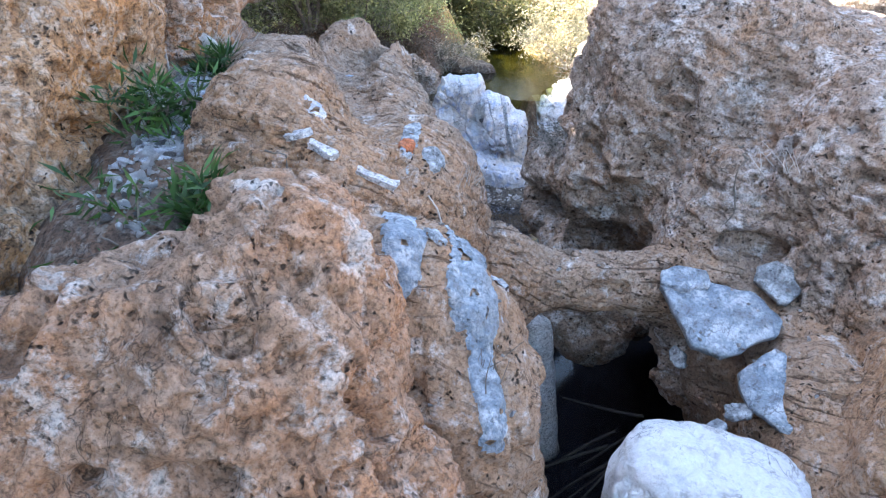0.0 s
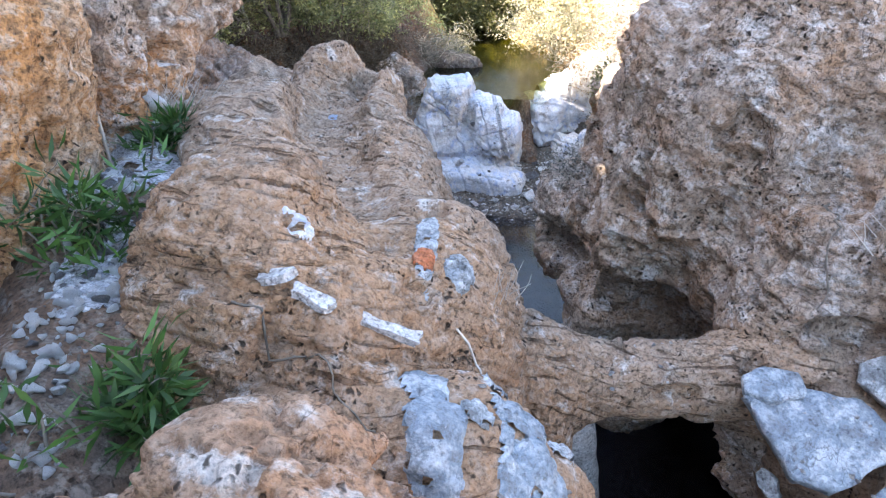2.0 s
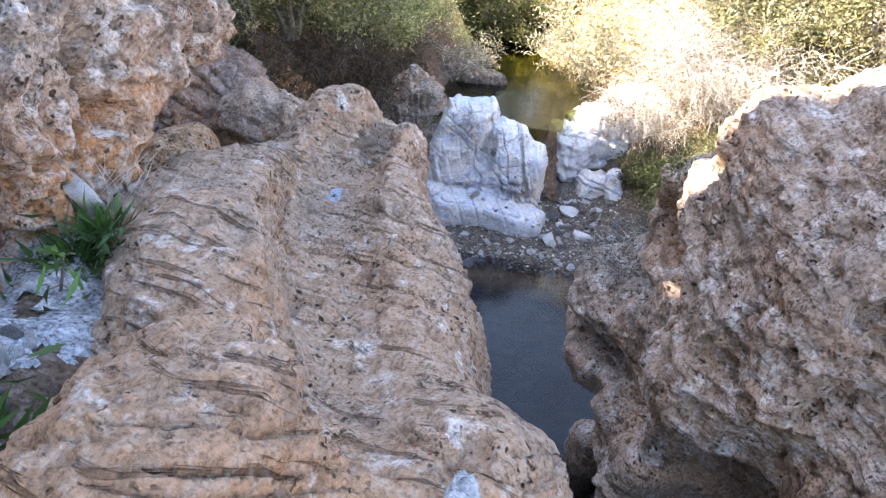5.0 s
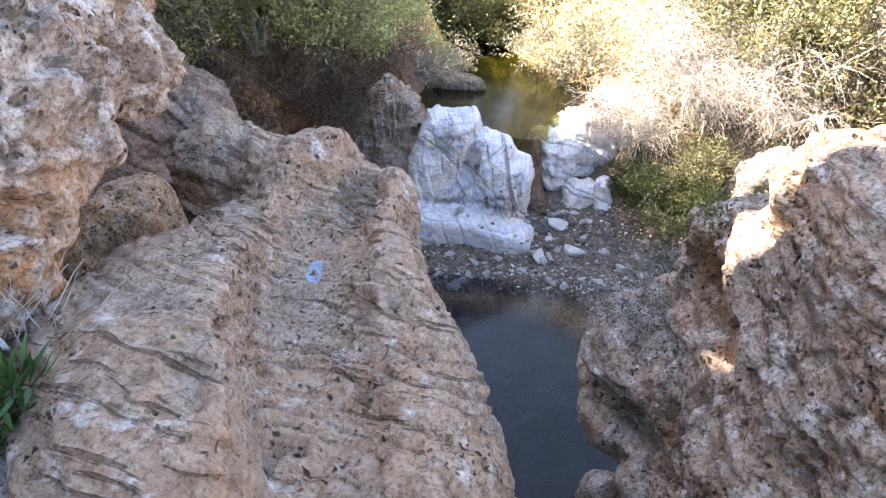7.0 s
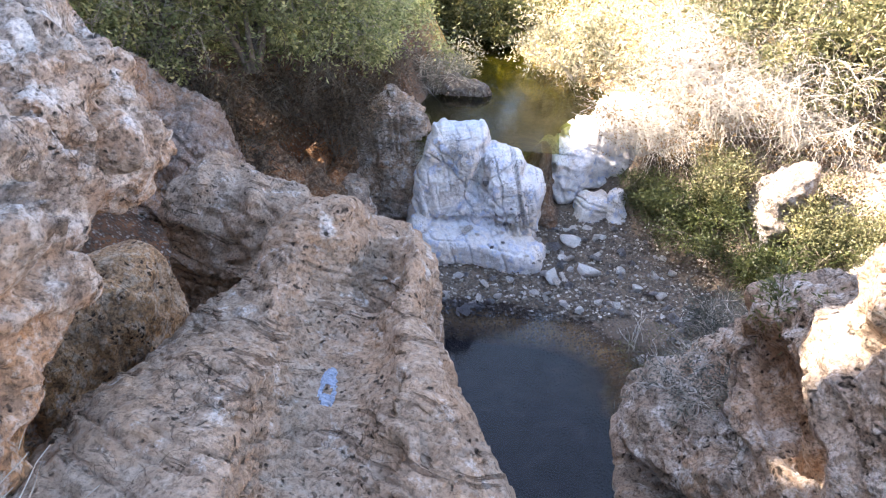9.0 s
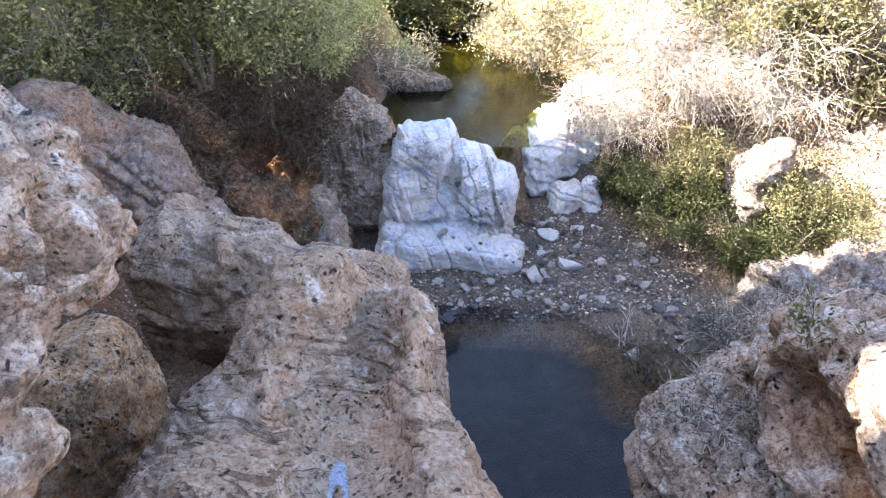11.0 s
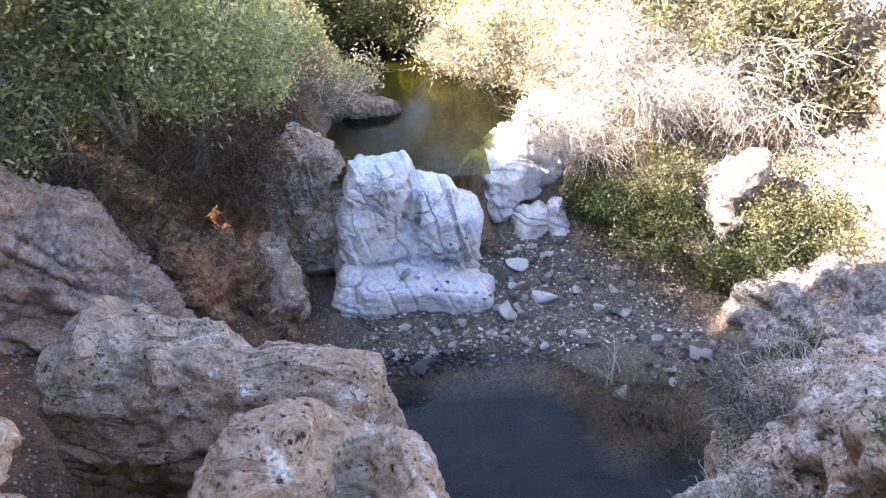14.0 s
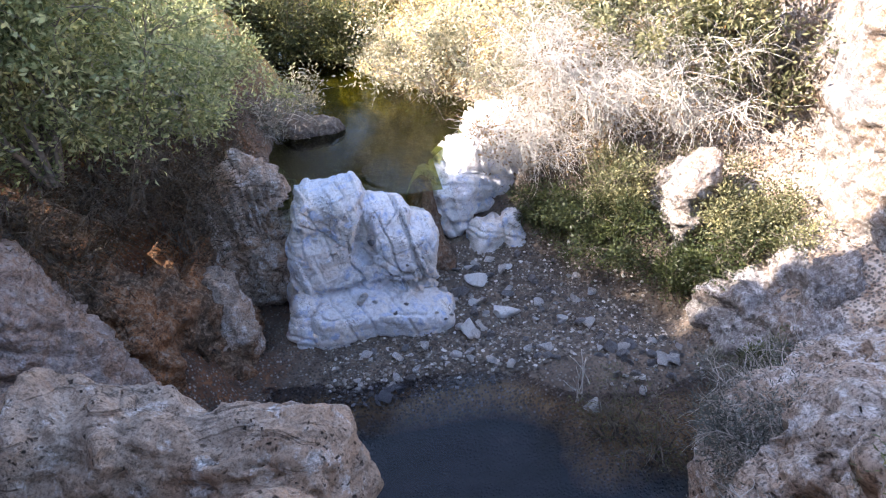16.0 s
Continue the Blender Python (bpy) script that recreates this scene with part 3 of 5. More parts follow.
rubble_bed = rock("rubble_bed", [(-1.05, 3.1, 2.84, 0.42, 0.75, 0.50, 0), (-1.45, 4.0, 2.92, 0.42, 0.8, 0.55, 0), (-0.85, 2.6, 2.75, 0.4, 0.4, 0.5, 0), (-1.68, 4.75, 2.95, 0.36, 0.42, 0.56, 0)],
                  SCREE, 0.025, lumps=0.04, rugged=0.02, grain=0.02, floor=2.0, seed=15)
tagged(rubble_bed, "packed brown earth and rubble filling the gully", "rubble", kind="structure")

arch = rock("rock_arch", [(0.98, 4.42, 2.27, 0.85, 0.24, 0.19, 3), (0.42, 4.30, 2.22, 0.32, 0.40, 0.44, 0), (1.85, 4.58, 2.18, 0.50, 0.36, 0.32, 0)],
            TUFA, 0.022, k=0.2, lumps=0.05, rugged=0.03, grain=0.016, pits=0.026, pit_size=0.06, ledges=0.003, near=lambda c, n: c[:, 2] > 2.0, seed=17)
tagged(arch, "narrow brown natural rock bridge over the pit", "rock")

right_rock = rock("rock_outcrop", [
    (1.90, 5.95, 2.7, 0.85, 0.98, 1.50, 0), (1.25, 6.05, 2.7, 0.42, 0.60, 1.22, 0), (2.05, 4.98, 2.1, 0.62, 0.58, 1.0, 0), (1.62, 5.52, 3.0, 0.50, 0.50, 0.72, 0),
    (1.20, 6.3, 1.6, 0.42, 0.7, 1.0, 0), (1.22, 6.7, 2.35, 0.55, 0.5, 1.10, 0), (1.55, 7.4, 1.7, 0.80, 0.62, 1.16, 0),
    (0.76, 7.25, 1.90, 0.34, 0.46, 0.58, 0), (2.9, 5.8, 1.9, 0.95, 2.0, 1.9, 0), (1.95, 8.2, 1.05, 0.8, 0.75, 1.2, 0), (2.7, 8.6, 1.0, 0.8, 0.8, 1.10, 0)],
    TUFA_GREY, 0.030, cuts=[(1.22, 5.30, 1.66, 0.52, 0.62, 0.66, 0), (1.08, 4.95, 2.20, 0.42, 0.52, 0.55, 0), (0.74, 6.38, 3.04, 0.44, 0.45, 0.19, 0), (0.85, 6.95, 2.60, 0.55, 0.45, 0.17, 0), (1.5, 7.9, 2.35, 0.6, 0.35, 0.16, 0),
                     (0.62, 6.75, 1.90, 0.30, 0.6, 0.14, 0)],
    dents=[(1.30, 5.42, 3.02, 0.10, 0.12), (1.34, 5.38, 3.18, 0.08, 0.11), (1.24, 5.40, 2.86, 0.07, 0.10), (1.62, 5.45, 3.55, 0.08, 0.08), (1.10, 5.62, 3.35, 0.06, 0.07), (1.85, 5.4, 3.7, 0.07, 0.08)],
    k=0.14, power=2.8, lumps=0.10, rugged=0.055, grain=0.028, pits=0.048, pit_size=0.10, strata=0.05, strata_size=0.3, strata_dip=(0.3, -0.2, 1.0), ledges=0.012, ledge_size=0.06, ledge_dip=(0.3, -0.2, 1.0),
    near=lambda c, n: (c[:, 2] > 1.2) & (c[:, 0] < 2.7) & (n[:, 1] < 0.5) & (n[:, 0] < 0.6), seed=23)
tagged(right_rock, "tall grey-brown pitted tufa outcrop beside the pool", "rock")

front_right = rock("rock_slope", [(2.95, 3.4, 1.5, 0.75, 1.1, 1.05, 0), (2.3, 2.6, 0.6, 0.9, 0.7, 0.9, 0), (2.6, 4.3, 1.6, 0.6, 0.5, 0.8, 0)], TUFA, 0.032,
                   k=0.3, lumps=0.1, rugged=0.06, grain=0.03, pits=0.02, seed=29)
tagged(front_right, "brown earthy rock slope beside the pit", "rock")

cliff = rock("rock_cliff", [
    (-1.95, 2.2, 2.6, 0.70, 1.0, 1.2, 0), (-2.15, 3.6, 3.3, 0.72, 0.9, 1.3, 0), (-2.8, 4.0, 1.8, 0.75, 1.4, 1.2, 0)],
    CLIFF_TUFA, 0.030, near=lambda c, n: (c[:, 2] > 2.4) & (c[:, 0] > -3.0) & (n[:, 0] > -0.3),
    dents=[(-1.50, 3.8, 3.6, 0.14, 0.14), (-1.45, 3.3, 3.3, 0.10, 0.10), (-1.55, 4.2, 3.75, 0.08, 0.08), (-1.35, 2.6, 3.2, 0.09, 0.08)],
    k=0.14, power=2.8, lumps=0.10, rugged=0.085, grain=0.04, pits=0.045, pit_size=0.10, seed=31)
tagged(cliff, "rust-orange tufa cliff wall with small hollows", "cliff")
head = rock("rock_cliff", [
    (-2.35, 5.0, 3.6, 0.80, 0.85, 0.95, 0), (-2.45, 6.08, 4.06, 0.58, 0.58, 0.42, 0), (-3.1, 5.2, 1.8, 0.75, 1.4, 1.4, 0), (-3.4, 4.6, 4.0, 0.9, 1.8, 1.6, 0)],
    CLIFF_GREY, 0.030, cuts=[(-1.75, 5.0, 3.30, 0.30, 0.6, 0.20, 0), (-1.78, 5.78, 3.30, 0.56, 0.76, 0.62, 0)], near=lambda c, n: (c[:, 2] > 2.4) & (c[:, 0] > -3.0) & (n[:, 0] > -0.3),
    dents=[(-1.70, 5.48, 4.10, 0.13, 0.16), (-1.73, 5.62, 4.11, 0.11, 0.16), (-1.86, 5.98, 4.05, 0.12, 0.15), (-1.62, 5.05, 3.80, 0.08, 0.08), (-1.75, 5.3, 4.3, 0.05, 0.05)],
    k=0.14, power=2.8, lumps=0.12, rugged=0.10, grain=0.045, pits=0.055, pit_size=0.10, seed=33)
tagged(head, "grey pitted tufa head with hollows and an undercut", "cliff")

cave_boulder = rock("boulder", [(-2.50, 6.92, 2.22, 0.37, 0.40, 0.90, 0), (-2.62, 6.45, 2.20, 0.38, 0.40, 0.84, 0), (-2.9, 6.9, 1.8, 0.5, 0.6, 1.0, 0)], CLIFF_TUFA, 0.026, lumps=0.06, rugged=0.05, grain=0.02, pits=0.012, seed=37)
tagged(cave_boulder, "rounded tan boulder under the cliff overhang", "rock")

island = rock("boulder", [(-2.33, 8.2, 2.2, 0.56, 0.45, 0.92, 0), (-1.45, 8.02, 2.1, 0.44, 0.36, 0.76, 0), (-1.9, 8.5, 0.9, 0.75, 0.5, 1.4, 0)], TUFA, 0.025,
              cuts=[(-2.0, 7.62, 1.75, 0.8, 0.28, 0.62, 0)], k=0.15, power=3.2, lumps=0.08, rugged=0.075, grain=0.035, pits=0.035, seed=41)
tagged(island, "lumpy tan tufa boulder behind the ridge", "rock")

bank_crag = rock("rock_outcrop", [(-4.60, 10.25, 1.75, 0.62, 0.80, 1.55, 0), (-3.82, 10.45, 1.55, 0.46, 0.58, 1.28, 0, 0, -8), (-3.46, 10.45, 0.90, 0.42, 0.52, 1.05, 0, 0, -10), (-3.55, 10.5, 1.2, 0.45, 0.6, 1.0, 0, 0, -12), (-4.2, 10.7, 1.5, 0.6, 0.8, 1.2, 0)], CRAG, 0.03,
                 lumps=0.16, rugged=0.10, grain=0.035, joints=[((0.6, 0.2, 0.7), 0.30, 0.05), ((0.8, -0.5, -0.3), 0.42, 0.06)], cracks=0.03, seed=43)
tagged(bank_crag, "pinkish grey bank crag sloping to the pool", "rock")

white_rock = rock("white_rock", [
    (-1.58, 13.12, 0.92, 0.28, 0.38, 0.98, 0, 4, 9), (-1.28, 13.06, 1.0, 0.26, 0.38, 0.92, 0, 4, 12), (-0.95, 13.12, 0.85, 0.34, 0.36, 0.68, 0, 4, 10),
    (-0.58, 13.05, 0.84, 0.46, 0.36, 0.50, 0, 4, 14), (-0.66, 13.14, 1.26, 0.30, 0.30, 0.27, 12, 6, 14), (-0.38, 13.06, 1.06, 0.22, 0.28, 0.28, -8, 0, 30), (-0.98, 13.14, 1.28, 0.2, 0.26, 0.3, 0, 0, 12), (-1.0, 13.3, 0.5, 0.95, 0.4, 0.8, 0)], LIME, 0.024,
    cuts=[(-0.93, 12.70, 1.34, 0.10, 0.30, 0.42, 0, 0, 10), (-0.85, 12.55, 0.58, 1.0, 0.32, 0.07, 0)], k=0.05, power=4.0, lumps=0.08, rugged=0.04, grain=0.010, strata=0.055, strata_size=0.15, strata_dip=(1, 0.25, 0.30),
    joints=[((1, 0.25, 0.20), 0.24, 0.045), ((-0.3, -0.3, 1), 0.30, 0.045), ((0.7, 0.1, 0.8), 0.47, 0.04)], near=lambda c, n: (n[:, 1] < 0.3) & (c[:, 2] > 0), seed=47)
tagged(white_rock, "large cracked white limestone boulder damming the stream", "rock")
slab = rock("white_slab", [(-0.80, 12.66, 0.22, 0.84, 0.30, 0.27, -4, 10, 5), (-1.30, 12.62, 0.26, 0.40, 0.30, 0.28, 8, 6, 4), (-0.30, 12.60, 0.12, 0.32, 0.28, 0.24, 4, 10, 10)], LIME, 0.016,
            k=0.05, power=4.6, lumps=0.05, rugged=0.03, grain=0.008, joints=[((0.12, -0.3, 1), 0.20, 0.022), ((1, 0.4, 0.3), 0.5, 0.03)], seed=53)
tagged(slab, "flat white limestone slab at the foot of the boulder", "rock")
slab_block = rock("white_rock", [(-1.80, 12.74, 0.20, 0.20, 0.28, 0.44, 0, 0, 6), (-1.72, 12.55, 0.05, 0.2, 0.2, 0.28, 20)], LIME, 0.016, power=3.4, lumps=0.08, rugged=0.06, grain=0.016, joints=[((0.3, 0.3, 1), 0.24, 0.03)], seed=54)
tagged(slab_block, "small upright white block beside the slab", "rock")
left_bank = rock("rock_outcrop", [(-3.05, 12.25, 0.55, 0.42, 0.50, 0.95, 0, 0, -14), (-3.55, 11.75, 0.95, 0.50, 0.55, 1.05, 0, 0, -14), (-2.72, 12.55, 0.2, 0.32, 0.4, 0.62, 0), (-4.2, 11.3, 1.3, 0.6, 0.6, 1.1, 0), (-3.2, 12.9, 1.0, 0.4, 0.4, 0.6, 0)],
                 BANK, 0.028, k=0.12, lumps=0.14, rugged=0.15, grain=0.05, pits=0.03, strata=0.08, strata_size=0.12, strata_dip=(1, 0.3, 0.45), seed=63)
tagged(left_bank, "rust-red crumbling earth and rock bank under the trees", "rock")
white_bank = rock("white_rock", [(0.26, 14.36, 0.88, 0.42, 0.42, 0.52, 0), (0.80, 14.85, 0.9, 0.60, 0.55, 0.72, 25), (1.5, 15.2, 1.1, 0.9, 0.7, 0.9, 0), (0.95, 14.05, 0.32, 0.22, 0.25, 0.33, 0)], LIME, 0.024,
                  k=0.10, power=2.6, lumps=0.13, rugged=0.09, grain=0.025, joints=[((0.3, 0.2, 1), 0.24, 0.05), ((1, -0.4, 0.2), 0.3, 0.05)], seed=59)
tagged(white_bank, "sunlit white limestone ledge on the stream bank", "rock")
for i, (blobs, label) in enumerate([([(0.72, 13.95, 0.42, 0.26, 0.24, 0.30, 20, 0, 18)], "white limestone block leaning at the foot of the ledge"), ([(1.12, 13.92, 0.46, 0.16, 0.2, 0.34, -15, 0, -14)], "upright white limestone block below the ledge")]):
    block = rock("white_rock", blobs, LIME, 0.018, power=4.0, lumps=0.08, rugged=0.05, grain=0.015, joints=[((0.3, 0.3, 1), 0.25, 0.03)], seed=110 + i)
    tagged(block, label, "rock", "white blocks under the ledge")
sill = rock("boulder", [(-0.10, 14.0, 0.78, 0.22, 0.34, 0.66, 0), (-0.02, 13.55, 0.36, 0.20, 0.2, 0.30, 0)], SCREE, 0.024, lumps=0.08, rugged=0.06, grain=0.03, seed=101)
tagged(sill, "brown rock plugging the gap beside the white boulder", "rock")
grey_rock = rock("boulder", [(-2.38, 13.9, 1.20, 0.50, 0.45, 0.92, 0), (-2.75, 13.8, 1.0, 0.42, 0.4, 0.70, 0), (-2.2, 13.5, 0.7, 0.40, 0.4, 0.6, 0), (-2.95, 13.4, 0.6, 0.4, 0.4, 0.7, 0)], TUFA_GREY, 0.025, lumps=0.10, rugged=0.08, grain=0.03,
                 strata=0.11, strata_size=0.10, strata_dip=(1, 0.25, 0.12), cracks=0.04, near=lambda c, n: n[:, 1] < 0.3, seed=61)
tagged(grey_rock, "rough grey streaked boulder beside the white rock", "rock")
bank_rock = rock("boulder", [(-2.75, 12.7, 0.85, 0.28, 0.3, 0.30, 0), (-2.6, 12.45, 0.4, 0.32, 0.3, 0.45, 0)], TUFA_GREY, 0.025, lumps=0.10, rugged=0.06, grain=0.03, cracks=0.03, seed=67)
tagged(bank_rock, "brown and white rock set in the red bank", "rock")
dark_rock = rock("boulder", [(-1.65, 16.3, 1.42, 0.55, 0.35, 0.30, 0, 0, 8)], STREAM_ROCK, 0.03, floor=1.1, lumps=0.1, rugged=0.05, grain=0.03, seed=71)
tagged(dark_rock, "low dark boulder at the stream edge", "rock")
white_block = rock("boulder", [(1.70, 3.10, 1.70, 0.46, 0.30, 0.35, -10, -8, 4), (1.9, 2.98, 1.6, 0.3, 0.28, 0.3, 20)], LIME_WHITE, 0.02, power=5, k=0.1, floor=0.5, lumps=0.05, rugged=0.035, grain=0.01, cracks=0.02, seed=73)
tagged(white_block, "big bright white limestone block at the pit edge", "rock")


def plate(at, normal, rx, ry, yaw, thick, material, seed, label, group, category="rock slab", name="rock_slab"):
    """A broken flat slab: an angular outline with an uneven face and thickness."""
    rng = np.random.RandomState(seed)
    g = np.linspace(-1, 1, 25)
    A, B = [w.ravel() for w in np.meshgrid(g, g, indexing="ij")]
    r, th = np.maximum(np.abs(A), np.abs(B)), np.arctan2(B, A)
    cuts = np.sort(rng.rand(7)) * 0.5 + np.arange(7) * 2 * math.pi / 7
    depth = rng.uniform(0.70, 1.0, 7)
    c = np.cos(th[:, None] - cuts)
    R = np.where(c > 0.15, depth / np.maximum(c, 0.15), 9).min(1)
    x, y = rx * r * R * np.cos(th), ry * r * R * np.sin(th)
    p = np.stack([x, y, 0 * x], 1)
    x = x + 0.02 * fbm(p, 0.09, seed + 3, 2) * r
    y = y + 0.02 * fbm(p + 5, 0.09, seed + 4, 2) * r
    top = 0.5 * thick + 0.020 * fbm(p, 0.16, seed, 3, 0.6) - 0.25 * thick * smooth(0.85, 1.0, r)
    low = -0.5 * thick + 0.012 * fbm(p, 0.2, seed + 9, 2)
    i = np.arange(625).reshape(25, 25)
    f = np.stack([i[:-1, :-1].ravel(), i[1:, :-1].ravel(), i[1:, 1:].ravel(), i[:-1, 1:].ravel()], 1)
    ring = np.concatenate([i[:-1, 0], i[-1, :-1], i[:0:-1, -1], i[0, :0:-1]])
    nxt = np.roll(ring, -1)
    faces = np.concatenate([f, f[:, ::-1] + 625, np.stack([ring, ring + 625, nxt + 625, nxt], 1)])
    ob = new(name, mesh_from(name, np.concatenate([np.stack([x, y, top], 1), np.stack([x, y, low], 1)]), faces))
    ob.data.materials.append(material)
    z = Vector(normal).normalized()
    u = Vector((math.cos(radians(yaw)), math.sin(radians(yaw)), 0))
    u = (u - z * u.dot(z)).normalized()
    ob.matrix_world = Matrix.Translation(at) @ Matrix((u, z.cross(u), z)).transposed().to_4x4()
    return tagged(ob, label, category, group)


PIT = "cement slabs round the pit"
plate((1.80, 4.02, 2.34), (0.10, -0.50, 0.85), 0.36, 0.27, -28, 0.06, CEMENT_PALE, 801, "tilted blue-grey cement slab lining the pit", PIT)
plate((1.62, 4.16, 2.47), (0.05, -0.35, 0.93), 0.15, 0.11, 10, 0.05, CEMENT_PALE, 802, "thin pale cement plate at the pit edge", PIT)
plate((2.16, 3.66, 2.10), (-0.10, -0.55, 0.82), 0.32, 0.24, -50, 0.06, CEMENT_PALE, 803, "broken pale cement plate at the pit rim", PIT)
plate((2.14, 4.26, 2.47), (-0.15, -0.60, 0.78), 0.17, 0.12, -60, 0.05, CEMENT, 804, "small grey cement crust stuck to the slope", PIT)
plate((1.90, 3.60, 1.98), (-0.30, -0.30, 0.88), 0.10, 0.06, 15, 0.05, CEMENT, 805, "grey broken slab edge beside the white block", PIT)
plate((1.78, 3.50, 1.92), (-0.30, -0.20, 0.90), 0.09, 0.06, 40, 0.05, CEMENT, 806, "grey broken slab edge beside the white block", PIT)
plate((1.62, 3.95, 2.05), (-0.60, -0.40, 0.60), 0.09, 0.05, -70, 0.04, CEMENT, 807, "dark slab splinter under the cement lip", PIT)
pit_wall = rock("rock_slope", [(2.36, 3.95, 1.55, 0.36, 0.75, 0.75, 0), (2.2, 4.4, 1.7, 0.4, 0.35, 0.6, 0), (2.5, 3.2, 1.2, 0.4, 0.5, 0.7, 0)], TUFA, 0.03, k=0.2, lumps=0.08, rugged=0.05, grain=0.025, pits=0.02, seed=97)
tagged(pit_wall, "brown earthy wall of the pit under the slabs", "rock")
right_bank = rock("rock_outcrop", [(3.35, 11.4, 0.25, 0.58, 0.7, 0.66, 0), (3.35, 10.2, 0.1, 0.58, 0.8, 0.90, 0), (4.1, 11.4, 0.4, 0.8, 0.9, 0.85, 0)], LIME_DIRTY, 0.03,
                  lumps=0.20, rugged=0.16, grain=0.05, pits=0.04, joints=[((0.7, 0.3, 0.6), 0.26, 0.07), ((-0.5, 0.6, 0.4), 0.34, 0.06)], seed=83)
tagged(right_bank, "pale broken limestone crag on the sunny bank", "rock")
pillar = rock("rock_pillar", [(2.92, 12.55, 1.15, 0.20, 0.22, 0.85, 0, 6, 6), (3.15, 12.9, 0.8, 0.4, 0.4, 0.9, 0)], LIME_DIRTY, 0.03, power=3, lumps=0.08, rugged=0.10, grain=0.04, cracks=0.03, seed=87)
tagged(pillar, "sunlit pale earth pillar among the bushes", "rock")
sun_cliff = rock("rock_cliff", [(5.1, 12.4, 2.4, 0.75, 1.6, 2.6, -14), (5.4, 14.2, 2.8, 0.9, 1.4, 2.6, -20)], LIME_DIRTY, 0.045, k=0.3, power=3, lumps=0.15, rugged=0.10, grain=0.04, joints=[((0.3, 0.4, 1), 0.5, 0.05)], seed=93)
tagged(sun_cliff, "pale sunlit earth and limestone cliff above the bank", "cliff")
pool_stub = rock("boulder", [(0.80, 7.75, 0.05, 0.22, 0.22, 0.45, 0)], TUFA_GREY, 0.02, lumps=0.04, rugged=0.03, grain=0.015, seed=89)
tagged(pool_stub, "pale stub of rock standing in the pool", "rock")


# ---- plants ----
def leaf_material(name, dark, light, glow=0.35):
    m, t, bsdf = shader(name)
    info = t.nodes.new("ShaderNodeNewGeometry")
    col = ramp(t, info.outputs["Random Per Island"], [(0.0, dark), (0.6, tuple((a + b) / 2 for a, b in zip(dark, light))), (1.0, light)])
    clumps = ramp(t, nodes_noise(t, coords(t), 2.6, 5, 0.65), [(0.35, (0.45, 0.50, 0.42)), (0.52, (0.9, 0.9, 0.85)), (0.68, (1.5, 1.4, 1.1))])
    col = blend(t, 1.0, col, clumps, "MULTIPLY")
    link(t, col, bsdf.inputs["Base Color"])
    bsdf.inputs["Roughness"].default_value = 0.5
    tl = t.nodes.new("ShaderNodeBsdfTranslucent")
    link(t, col, tl.inputs["Color"])
    mix = t.nodes.new("ShaderNodeMixShader")
    mix.inputs["Fac"].default_value = glow
    link(t, bsdf.outputs[0], mix.inputs[1])
    link(t, tl.outputs[0], mix.inputs[2])
    link(t, mix.outputs[0], t.nodes["Material Output"].inputs["Surface"])
    return m


def wood_material(name, dark, light):
    m, t, bsdf = shader(name)
    c = coords(t)
    link(t, ramp(t, nodes_noise(t, c, 14, 5, 0.6, 0.5), [(0.3, dark), (0.7, light)]), bsdf.inputs["Base Color"])
    bsdf.inputs["Roughness"].default_value = 0.85
    bump(t, bsdf, [(nodes_noise(t, c, 50, 4, 0.6), 0.006)])
    return m


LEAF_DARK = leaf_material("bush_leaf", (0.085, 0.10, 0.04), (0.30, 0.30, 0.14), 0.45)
# Dark end of the range paints the dimly lit gaps behind bare branches.
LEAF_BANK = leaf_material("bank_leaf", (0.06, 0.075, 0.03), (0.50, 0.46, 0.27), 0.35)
# Pale tone holds the sun's glare on the right bank.
LEAF_SUNLIT = leaf_material("sunlit_leaf", (0.22, 0.21, 0.12), (0.80, 0.72, 0.58), 0.4)
# Ivy tone darkened to put shade on shrubs the sun still reaches.
LEAF_IVY_SHADED = leaf_material("ivy_leaf_shaded", (0.03, 0.05, 0.018), (0.15, 0.165, 0.065), 0.3)
# Olive tone lightened so shaded crowns look touched by sun.
LEAF_OLIVE_LIT = leaf_material("olive_leaf_lit", (0.20, 0.24, 0.10), (0.76, 0.76, 0.44), 0.5)
LEAF_ROOT = leaf_material("brown_thicket", (0.035, 0.026, 0.018), (0.13, 0.085, 0.05), 0.2)
LEAF_OLEANDER = leaf_material("oleander_leaf", (0.03, 0.085, 0.02), (0.09, 0.20, 0.05), 0.25)
LEAF_GREY = leaf_material("grey_twig", (0.09, 0.09, 0.085), (0.22, 0.22, 0.20), 0.15)
LEAF_DRY = leaf_material("dry_leaf", (0.22, 0.13, 0.06), (0.45, 0.30, 0.16))
BARK = wood_material("bark", (0.09, 0.07, 0.055), (0.26, 0.22, 0.18))
DEAD_WOOD = wood_material("dead_wood", (0.50, 0.45, 0.40), (0.82, 0.78, 0.72))
# Near-black wood: the pit's shade is put into the branch colour.
SHADED_WOOD = wood_material("shaded_wood", (0.015, 0.012, 0.010), (0.05, 0.04, 0.032))
PALE_BARK = wood_material("pale_bark", (0.30, 0.26, 0.22), (0.60, 0.55, 0.50))


